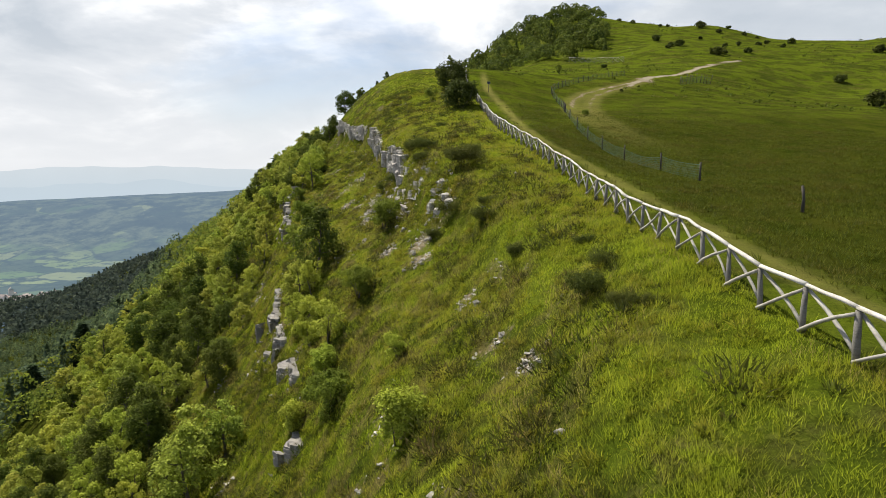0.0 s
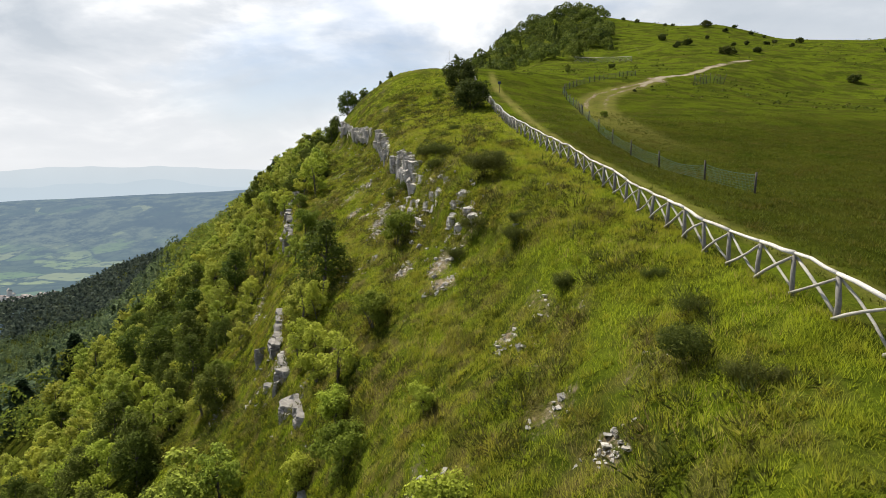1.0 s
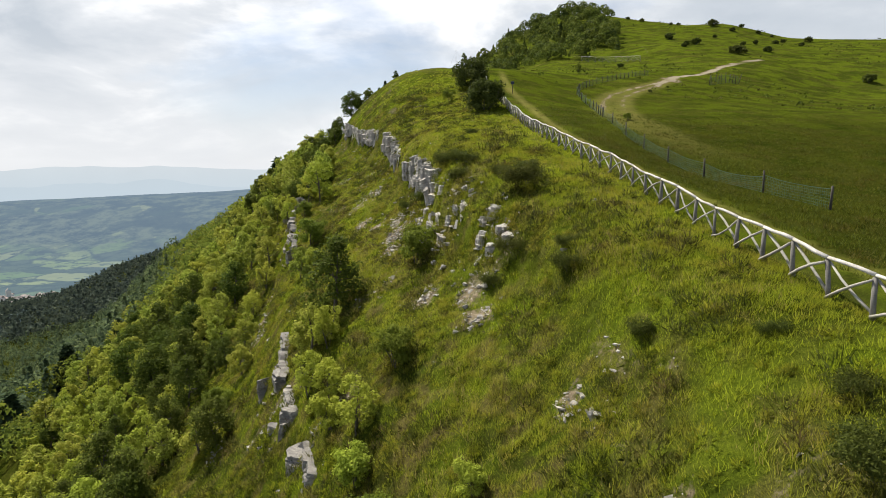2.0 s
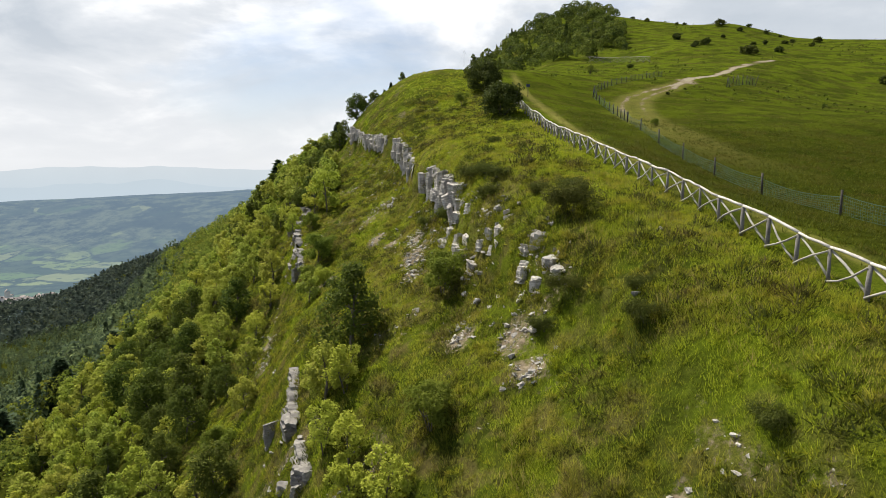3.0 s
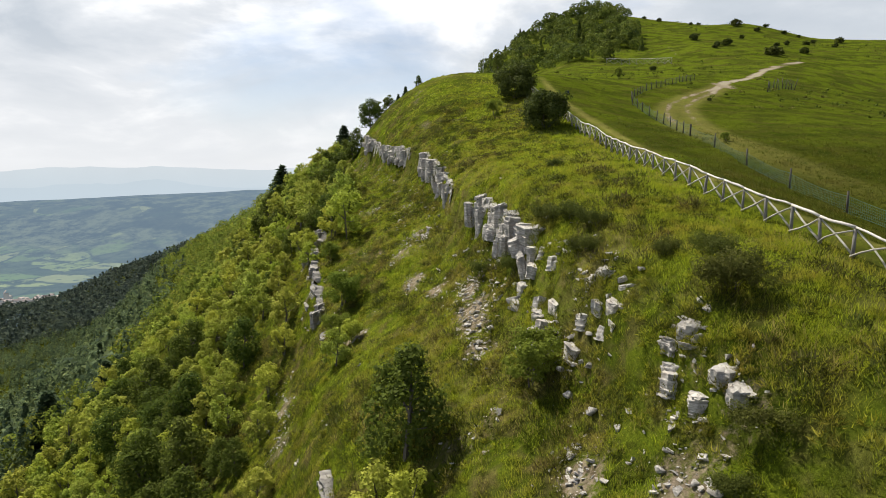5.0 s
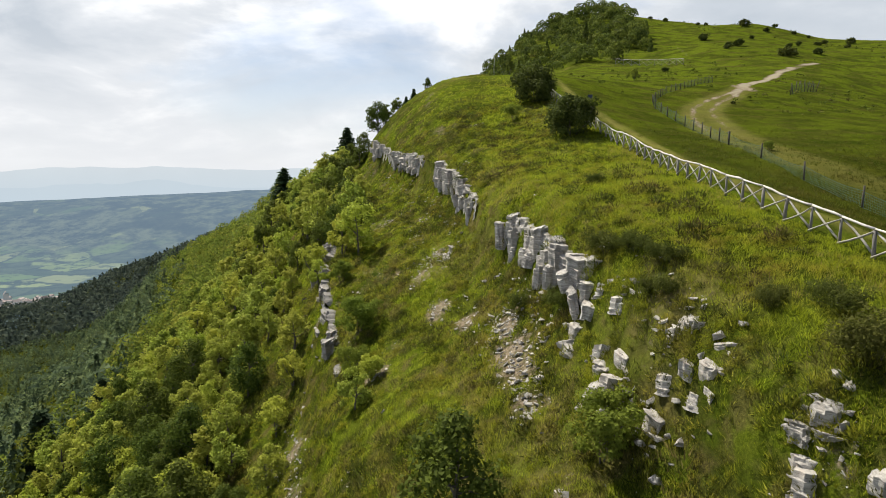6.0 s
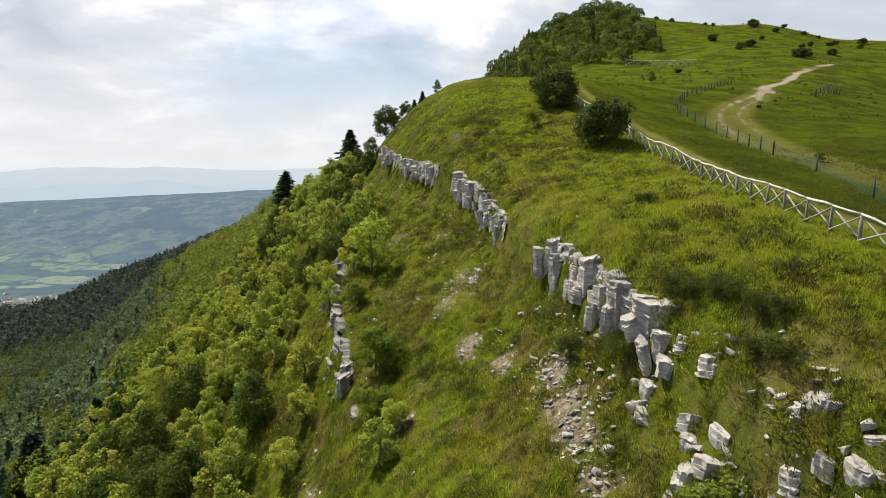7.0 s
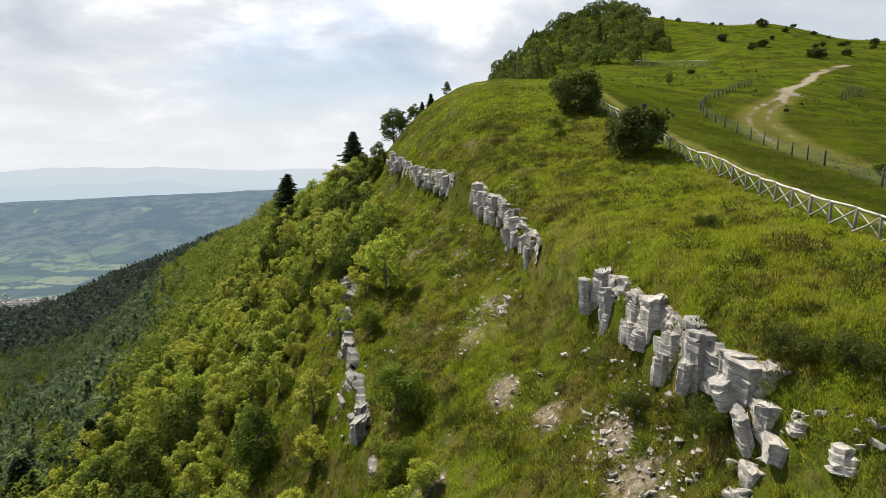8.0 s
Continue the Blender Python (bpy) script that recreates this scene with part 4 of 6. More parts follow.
def crag_wall(line, y0, y1, seed, label, group, lift=0.08, out=0.30, deep=0.35, reach=1.35, tall=3.0, step=0.10, rock=None, wide=(0.8, 1.9)):
    """A broken rock face along a feature line: upright joint blocks of thin beds before a rough face, its crown level with the turf behind it."""
    ym = 0.5 * (y0 + y1)
    n = int((y1 - y0) * 1.06 / step)
    ys = np.linspace(y0, y1, n)
    lx = line_at(line, ys)[0]
    t = np.stack([np.gradient(lx), np.gradient(ys)], 1)
    t /= np.linalg.norm(t, axis=1)[:, None]
    nrm = np.stack([-t[:, 1], t[:, 0]], 1)
    nrm[nrm[:, 0] > 0] *= -1
    u = np.concatenate([[0], np.cumsum(np.hypot(np.diff(lx), np.diff(ys)))])
    ztop = land(lx + 0.35, ys) + lift + 0.16 * vnoise(np.floor(u / 0.9) * 0.77, u * 0 + seed, seed)
    foot = land(lx + nrm[:, 0] * reach, ys + nrm[:, 1] * reach) - deep
    foot = np.minimum(foot, ztop - 0.5)
    ends = np.minimum(u, u[-1] - u) + 0.35 * vnoise(u * 0.9, u * 0 + seed * 1.3, seed + 2)
    rows = int(2.9 / step)
    f = np.linspace(0, 1, rows)
    U, F = np.meshgrid(u, f, indexing="ij")
    Z = ztop[:, None] - F * (ztop - foot)[:, None]
    off = -0.20 + 0.45 * F + 0.5 * joints(U, U * 0, Z, seed) + 0.05 * fbm(U / 0.25, Z / 0.25, seed + 4)
    edge = np.broadcast_to(ends[:, None], U.shape) + 0.5 * vnoise(U * 0 + Z * 0.9, U * 0 + seed * 2.1, seed + 6)
    off = off - 1.2 * (1 - smooth(-0.05, 0.3, edge))
    X, Y = lx[:, None] + nrm[:, :1] * off, ys[:, None] + nrm[:, 1:] * off
    # the crown runs back under the turf
    back = [(-1.3, -0.55), (-0.8, -0.3), (-0.45, -0.12)]
    Xb = np.stack([lx + nrm[:, 0] * b for b, _ in back], 1)
    Yb = np.stack([ys + nrm[:, 1] * b for b, _ in back], 1)
    Zb = np.stack([ztop + d - 0.9 * (1 - smooth(-0.1, 0.4, ends)) for _, d in back], 1)
    X, Y, Z = np.concatenate([Xb, X], 1), np.concatenate([Yb, Y], 1), np.concatenate([Zb, Z - 0.1], 1)
    m = X.shape[1]
    idx = np.arange(n * m).reshape(n, m)
    q = np.stack([idx[:-1, :-1], idx[:-1, 1:], idx[1:, 1:], idx[1:, :-1]], -1).reshape(-1, 4)
    q = np.concatenate([q[:, :3], q[:, [0, 2, 3]]])
    pile = Pile(seed)
    r = pile.r
    c = 0.0
    while c < u[-1]:
        w = r.uniform(*wide)
        i = min(n - 1, int((c + 0.5 * w) / u[-1] * (n - 1)))
        c += w * r.choice([0.72, 0.85, 0.95])
        if ends[i] < 0.05 or r.random() < 0.18:
            continue
        yaw = math.atan2(t[i, 1], t[i, 0])
        high = min(tall, ztop[i] - foot[i])
        stand = r.uniform(-0.36, 0.20) + out + 0.26

        def at_(o, z):
            return (lx[i] + nrm[i, 0] * o, ys[i] + nrm[i, 1] * o, z)
        crown = ztop[i] + r.choice([0.0, -0.15, -0.4, -0.8])
        depth = r.uniform(1.1, 1.5)
        pile.add(at_(stand - 0.5 * depth, crown - high), (w * r.uniform(1.0, 1.18), depth, high), yaw + r.normal(0, 0.28), 0.07)
        if r.random() < 0.7:
            k = r.uniform(0.3, 0.8)
            pile.add(at_(stand + r.uniform(-0.1, 0.25), crown - high - 0.1), (w * r.uniform(0.5, 0.9), r.uniform(0.5, 0.8), high * k), yaw + r.normal(0, 0.5), 0.12)
        for _ in range(2):
            o, v = stand + 0.5 + 0.9 * r.random(), r.uniform(0.10, 0.34)
            a, b = lx[i] + nrm[i, 0] * o, ys[i] + nrm[i, 1] * o + r.normal(0, 0.2)
            pile.add((a, b, ground_z(a, b) - 0.05), (v * 1.4, v, v * 0.6), r.uniform(0, 6.3), 0.25)
        for _ in range(8):
            b = -0.6 - 0.6 * r.random() if r.random() < 0.4 else stand + 0.45 + 0.8 * r.random()
            TURF_SPOTS.append((lx[i] + nrm[i, 0] * b, ys[i] + nrm[i, 1] * b))
    at = np.array([float(lx[n // 2]), ym, float(foot[n // 2])])
    sheet = np.stack([X, Y, Z], -1).reshape(-1, 3)
    me = mesh_from("rock_face", sheet - at, 3, q, [rock or LIMESTONE], False)
    ob = thing("rock_outcrop", at, label, "rock", group)
    put_part("rock_face", me, ob)
    pile.under(ob, at, rock)
    return ob


UPPER = "pale bedded limestone crag breaking out of the grass"
LOWER = "grey limestone rib standing out of the steep slope"
LOOSE = "loose white limestone boulder lying in the grass"
# stretches of the upper edge where rock shows, from y to y
for i, (a, b) in enumerate([(60.6, 62.0), (61.9, 63.4), (63.2, 64.9), (64.8, 66.4), (66.6, 68.3), (68.2, 70.6), (70.8, 72.2), (72.2, 73.8), (82.6, 85.4), (85.6, 88.2), (88.4, 91.6), (91.8, 95.0), (95.4, 98.4), (98.6, 102.0), (110.5, 114.0), (114.2, 118.0), (118.4, 122.5), (123.0, 128.0), (128.4, 133.5), (133.5, 138.5)]):
    v = float(cell_random(np.array(i * 1.0), np.array(2.0), np.array(3.0), 4))
    crag_wall("crag_top", a - 0.28, b + 0.28, 500 + 7 * i, UPPER, "limestone crags", lift=-0.05 + 0.18 * v, out=0.20 + 0.25 * v, deep=0.3, reach=1.7 if a < 67 else 1.25, tall=1.7 if a < 63 else 2.4 if a < 75 else 2.0, wide=(0.7, 1.5) if a < 75 else (0.8, 1.9))
# x, y, width, height of broken blocks below and between them
BROKEN = [(-3.9, 59.7, 1.6, 0.9), (-3.5, 57.3, 1.2, 0.6), (-3.9, 55.8, 1.5, 0.6), (-2.9, 52.5, 1.3, 0.7), (-1.6, 51.2, 1.4, 0.8), (0.0, 45.3, 1.3, 0.8), (-0.8, 47.0, 0.8, 0.6), (-0.3, 47.6, 1.1, 0.6), (-10.4, 82.0, 1.1, 0.9), (-1.8, 53.7, 0.9, 0.4), (-3.4, 61.0, 0.7, 0.35), (-4.2, 54.6, 0.8, 0.4)]
for i, (x, y, w, h) in enumerate(BROKEN):
    heap(x, y, w * 1.15, w * 0.75, h * 0.5, 560 + i, (37 * i) % 60 - 30, UPPER, "limestone crags")
# stretches of the lower rib: y from, y to, how far it stands clear of the turf, height
RIBS = [(31.0, 33.5, 0.0, 1.2), (38.0, 42.0, 0.1, 1.4), (44.5, 48.0, 0.2, 2.2), (50.0, 56.5, 0.3, 2.4), (73.0, 75.5, 0.1, 1.4), (77.5, 82.5, 0.4, 2.4), (83.6, 88.5, 0.6, 2.2), (91.5, 94.5, 0.3, 1.6), (98.0, 103.0, 0.9, 3.4)]
for i, (a, b, clear, tall) in enumerate(RIBS):
    crag_wall("rib_top", a, b, 600 + 7 * i, LOWER, "lower limestone ribs", lift=clear, out=0.25, deep=0.3, reach=1.5, tall=tall, rock=GREY_LIMESTONE, wide=(1.0, 2.6))
heap(-89.0, 168.0, 3.4, 3.0, 6.0, 640, 30, "lone grey limestone pinnacle among the trees", "lower limestone ribs")


def boulder_mesh(size, seed):
    r = np.random.default_rng(seed)
    bm = bmesh.new()
    bmesh.ops.create_icosphere(bm, subdivisions=3, radius=0.5)
    axes = r.normal(0, 1, (9, 3))
    axes /= np.linalg.norm(axes, axis=1)[:, None]
    cut = r.uniform(0.24, 0.42, 9)
    for v in bm.verts:
        c = np.array(v.co)
        for a, d in zip(axes, cut):
            over = c @ a - d
            if over > 0:
                c = c - a * over * 0.96
        v.co = Vector(c * np.array(size) * 1.25)
    me = bpy.data.meshes.new("boulder")
    bm.to_mesh(me)
    bm.free()
    me.materials.append(LIMESTONE)
    return me


BOULDERS = [boulder_mesh((1.0, 0.8, 0.6), 700 + i) for i in range(6)]
STONES = [(-5.0, 59.9, 0.9), (1.3, 30.3, 0.35), (-1.9, 44.6, 0.4), (-1.2, 43.6, 0.35), (-0.9, 42.6, 0.3), (3.1, 15.4, 0.3), (2.6, 39.2, 0.4), (-4.2, 56.3, 0.5), (-4.8, 60.8, 0.45), (-3.2, 48.8, 0.5),
          (-3.8, 50.4, 0.45), (-6.4, 58.8, 0.5), (-2.6, 47.2, 0.4), (-7.0, 61.8, 0.4), (-2.0, 41.9, 0.35), (-0.2, 40.8, 0.3), (5.2, 44.0, 0.25)]
for i, (x, y, s) in enumerate(STONES):
    ob = new("boulder", BOULDERS[i % 6])
    ob.matrix_basis = pose(x, y, ground_z(x, y) + 0.16 * s, 10 * (i % 5) - 20, 7 * (i % 4) - 10, 67 * i) @ Matrix.Scale(s, 4)
    tagged(ob, LOOSE, "rock", "loose boulders")


def build_scree():
    """Small broken stone lying in the bare places."""
    r = np.random.default_rng(77)
    spots = [(-8.0, 66.5, 1.6, 3.2, 130), (-13.6, 91.0, 1.4, 4.0, 110), (-12.8, 82.0, 1.3, 3.0, 110), (-7.6, 59.6, 1.3, 2.0, 50), (-1.6, 43.4, 1.2, 1.6, 40), (-4.2, 47.6, 1.4, 2.6, 110), (-20.8, 68.0, 1.0, 5.0, 120),
             (-22.6, 74.0, 1.0, 4.0, 80), (-6.2, 62.5, 1.2, 2.0, 90), (-14.9, 105.0, 1.6, 3.0, 70), (-19.6, 52.2, 0.7, 1.6, 60), (0.9, 30.6, 0.8, 0.9, 25), (3.0, 20.4, 0.6, 0.7, 12), (-3.2, 53.0, 1.6, 3.4, 80), (-0.8, 46.4, 1.2, 1.8, 80), (-6.0, 68.0, 0.8, 5.0, 80), (-9.6, 73.0, 2.2, 3.0, 60), (-25.0, 96.0, 1.0, 4.0, 50), (-7.1, 66.3, 1.1, 2.4, 90), (-7.3, 61.0, 0.7, 2.4, 70), (-7.2, 57.6, 0.7, 1.6, 40), (-1.5, 40.3, 1.2, 1.2, 40), (-2.1, 44.0, 0.6, 2.4, 25), (-11.4, 83.2, 1.4, 1.8, 90), (1.8, 29.0, 0.8, 0.8, 25), (2.9, 20.5, 0.7, 0.6, 25), (-6.6, 59.2, 0.9, 2.0, 30), (-3.4, 53.2, 1.0, 1.4, 50)]
    verts, faces = [], []
    cube = np.array([(x, y, z) for x in (-1, 1) for y in (-1, 1) for z in (-1, 1)], float) * 0.5
    quads = np.array([(0, 1, 3, 2), (4, 6, 7, 5), (0, 4, 5, 1), (2, 3, 7, 6), (0, 2, 6, 4), (1, 5, 7, 3)])
    stony = r.uniform(-26, 5, 60000), r.uniform(14, 112, 60000)
    pick = (cover_at(*stony)[0] > 0.30 + 0.25 * r.random(60000)) & (stony[0] < line_at("fence", stony[1])[0] - 1)
    groups = [(r.normal(sx, wx * 0.42, n), r.normal(sy, wy * 0.42, n)) for sx, sy, wx, wy, n in spots]
    groups.append((stony[0][pick][:3200], stony[1][pick][:3200]))
    for px, py in groups:
        pz = land(px, py)
        for x, y, z in zip(px, py, pz):
            s = 0.03 + 0.15 * r.random() ** 4
            q = cube * np.array([s * 1.9, s * 1.3, s * 0.5]) * r.uniform(0.5, 1.4, (8, 3))
            rot = np.array(Euler((r.normal(0, 0.4), r.normal(0, 0.4), r.uniform(0, 6.3))).to_matrix())
            faces.append(quads + 8 * len(verts))
            verts.append(q @ rot.T + np.array([x, y, z + 0.08 * s]))
    me = mesh_from("scree", np.concatenate(verts), 4, np.concatenate(faces), [LIMESTONE], False)
    tagged(new("scree", me), "pale broken limestone scattered over bare earth", "scree", kind="stuff")


build_scree()

# ---------------------------------------------------------------- trees and shrubs
def crown_points(blobs, count, r, hollow=0.55):
    """Leaf places and outward directions over a cluster of rough balls (x, y, z, radius)."""
    blobs = np.asarray(blobs, float)
    w = blobs[:, 3] ** 2
    which = r.choice(len(blobs), count, p=w / w.sum())
    d = r.normal(0, 1, (count, 3))
    d /= np.linalg.norm(d, axis=1)[:, None]
    rad = blobs[which, 3] * (hollow + (1 - hollow) * r.uniform(0, 1, count) ** 0.5)
    rad *= 1 + 0.28 * np.sin(d[:, 0] * 5 + which * 1.7) * np.cos(d[:, 1] * 4 + which)
    p = blobs[which, :3] + d * rad[:, None] * np.array([1, 1, 0.82])
    return p, d


def broad_tree(name, label, height, width, leaf, count, leaf_mat, seed, stems=1, low=0.25, blobs=14, loose=1.0):
    """A broadleaf tree or bush: forked stems and a crown of many leaf sprays in uneven clumps."""
    r = np.random.default_rng(seed)
    root = thing(name, (0, 0, 0), label, "tree" if stems == 1 else "shrub")
    limbs, ends = [], []
    for s in range(stems):
        a = r.uniform(0, 6.28)
        lean = r.uniform(0.05, 0.16) if stems == 1 else r.uniform(0.18, 0.5)
        top = np.array([math.cos(a) * lean * width, math.sin(a) * lean * width, height * r.uniform(0.62, 0.82)])
        mid = top * 0.5 + r.normal(0, 0.04, 3) * height
        start = np.array([math.cos(a), math.sin(a), 0]) * (0.06 if stems > 1 else 0)
        base = 0.022 * height / math.sqrt(stems)
        limbs.append(([start - np.array([0, 0, 0.3]), start * 0.5 + mid * 0.5, mid, top], [base * 1.25, base, base * 0.75, base * 0.2]))
        for k in range(max(3, 8 // stems)):
            f = r.uniform(0.25, 0.85)
            p0 = mid * (2 * f) if f < 0.5 else mid + (top - mid) * (2 * f - 1)
            b = r.uniform(0, 6.28)
            ln = width * r.uniform(0.22, 0.45) * (1.1 - 0.5 * f)
            p1 = p0 + np.array([math.cos(b) * ln, math.sin(b) * ln, ln * r.uniform(0.25, 0.8)])
            limbs.append(([p0, p0 * 0.5 + p1 * 0.5 + r.normal(0, 0.03, 3) * width, p1], [base * 0.5, base * 0.35, base * 0.1]))
            ends.append(p1)
        ends.append(top)
    verts, faces, n = [], [], 0
    for pts, rad in limbs:
        v, f, tri = tube(pts, rad, 4 if len(pts) > 3 else 3, 0.05, seed)
        verts += [tuple(q) for q in v]
        faces += [tuple(i + n for i in q) for q in list(f) + tri]
        n = len(verts)
    me = bpy.data.meshes.new("trunk")
    me.from_pydata(verts, [], faces)
    me.materials.append(BARK)
    put_part("trunk", me, root, "thin grey-brown stem")
    bl = []
    for e in ends:
        bl.append((*e, width * r.uniform(0.12, 0.22)))
    while len(bl) < blobs + len(ends):
        a, f = r.uniform(0, 6.28), r.uniform(0, 1)
        prof = math.sin(math.pi * min(1, 0.18 + 0.80 * f)) ** 0.7
        q = width * 0.5 * prof * r.uniform(0.45, 0.92)
        bl.append((math.cos(a) * q, math.sin(a) * q, height * (low + (0.90 - low) * f), width * r.uniform(0.09, 0.17) * loose))
    p, d = crown_points(bl, count, r)
    keep = p[:, 2] > 0.05 * height
    v, f = leaves(p[keep], d[keep] + np.array([0, 0, 0.5]), leaf, r)
    put_part("crown", mesh_from("crown", v, 3, f, [leaf_mat], False), root)
    return root


def conifer(name, label, height, width, count, seed):
    r = np.random.default_rng(seed)
    root = thing(name, (0, 0, 0), label, "tree")
    put_part("trunk", tube_mesh("trunk", [(0, 0, -0.4), (0, 0, height * 0.5), (0, 0, height * 0.98)], [0.02 * height, 0.012 * height, 0.01], BARK, 6, 0.03, seed), root, "straight dark trunk")
    cs, ns = [], []
    tiers = 13
    for k in range(tiers):
        f = (k + 0.5) / tiers
        rad = width * 0.5 * (1 - f) ** 0.9 * r.uniform(0.7, 1.15) + 0.12
        arms = max(5, int(11 * (1 - f)) + 3)
        for a in np.linspace(0, 6.28, arms, endpoint=False) + r.uniform(0, 1):
            m = max(4, int(count / (tiers * arms) * (1.6 - f)))
            t = r.uniform(0.15, 1, m)
            ln = rad * r.uniform(0.75, 1.12)
            x, y = math.cos(a) * ln * t, math.sin(a) * ln * t
            z = height * (0.06 + 0.92 * f) + 0.10 * ln * t - 0.30 * ln * t * t + r.normal(0, 0.03, m) * height * 0.3
            side = r.normal(0, 0.10, m) * ln * (0.3 + t)
            cs.append(np.stack([x - math.sin(a) * side, y + math.cos(a) * side, z], 1))
            ns.append(np.stack([0.3 * x / (ln + 0.01), 0.3 * y / (ln + 0.01), np.ones(m)], 1))
    v, f = leaves(np.concatenate(cs), np.concatenate(ns), 0.042 * height, r, 0.3, 2.2)
    put_part("crown", mesh_from("crown", v, 3, f, [NEEDLE], False), root)
    return root


ASH, YOUNG, DARKT = "light green ash tree on the steep slope", "yellow-green young tree on the steep slope", "dark green dense tree on the steep slope"
KINDS = {
    "ash": [broad_tree("ash_tree", ASH, 5.0, 3.8, 0.135, 2700, LEAF_ASH, 800 + i, 1, 0.20, 20, 0.95) for i in range(4)],
    "young": [broad_tree("young_tree", YOUNG, 4.2, 3.0, 0.115, 2400, LEAF_LIME, 820 + i, 2, 0.16, 15, 0.95) for i in range(4)],
    "dark": [broad_tree("dark_tree", DARKT, 5.5, 4.0, 0.135, 4200, LEAF_DARK, 840 + i, 1, 0.0, 40, 1.25) for i in range(3)],
    "far_ash": [broad_tree("ash_tree", ASH, 5.0, 3.8, 0.20, 1200, LEAF_ASH, 806 + i, 1, 0.22, 18) for i in range(3)],
    "far_young": [broad_tree("young_tree", YOUNG, 4.2, 3.0, 0.165, 1150, LEAF_LIME, 826 + i, 2, 0.18, 14) for i in range(3)],
    "far_dark": [broad_tree("dark_tree", DARKT, 5.5, 4.0, 0.20, 1600, LEAF_DARK, 846 + i, 1, 0.10, 20) for i in range(2)],
    "shrub": [broad_tree("shrub", "green leafy shrub rooted in the grass slope", 2.6, 2.6, 0.078, 5200, LEAF_SHRUB, 860 + i, 4, 0.12, 12) for i in range(3)],
    "lime_shrub": [broad_tree("shrub", "bright yellow-green shrub rooted in the grass slope", 2.6, 2.3, 0.085, 3600, LEAF_LIME, 870 + i, 4, 0.15, 11) for i in range(3)],
    "low": [broad_tree("low_shrub", "low dark sprawling shrub in the grass", 1.0, 2.4, 0.055, 5200, LEAF_LOW, 880 + i, 6, 0.0, 16, 0.9) for i in range(3)],
    "bush": [broad_tree("round_bush", "dense round dark bush beside the fence on the hilltop", 3.8, 4.6, 0.13, 9000, LEAF_BEECH, 890 + i, 3, 0.04, 26, 1.25) for i in range(2)],
    "far_bush": [broad_tree("pasture_bush", "dark round bush on the far pasture", 3.0, 4.0, 0.26, 1300, LEAF_BEECH, 895 + i, 3, 0.04, 20, 1.3) for i in range(3)],
    "conifer": [conifer("conifer", "dark pointed conifer on the slope", 8.0, 4.6, 2600, 900 + i) for i in range(3)],
}
HEIGHT = {"ash": 5.0, "young": 4.2, "dark": 5.5, "far_ash": 5.0, "far_young": 4.2, "far_dark": 5.5, "shrub": 2.6, "lime_shrub": 2.6, "low": 1.0, "bush": 3.8, "far_bush": 3.0, "conifer": 8.0}
GROUPS = {"ash": "trees on the slope", "young": "trees on the slope", "dark": "trees on the slope", "far_ash": "trees on the slope", "far_young": "trees on the slope", "far_dark": "trees on the slope", "shrub": "shrubs on the slope", "lime_shrub": "shrubs on the slope", "low": "low shrubs in the grass", "bush": "hilltop bushes", "far_bush": "bushes on the far pasture", "conifer": "conifers on the slope"}
USED = {}


def plant(kind, x, y, height, turn=None, wide=1.0):
    """Set a tree of that kind and height on the ground: the first of each shape is the original, the rest are copies."""
    k = USED.get(kind, 0)
    USED[kind] = k + 1
    protos = KINDS[kind]
    s = height / HEIGHT[kind]
    turn = (k * 137.5) % 360 if turn is None else turn
    m = pose(x, y, ground_z(x, y) - 0.05, 0, 0, turn)
    if k < len(protos):
        ob = protos[k]
        ob.matrix_basis = m
    else:
        ob = copy_thing(protos[k % len(protos)], m)
    ob.matrix_basis = m @ Matrix.Diagonal((s * wide, s * wide, s, 1))
    return tagged(ob, group=GROUPS[kind])


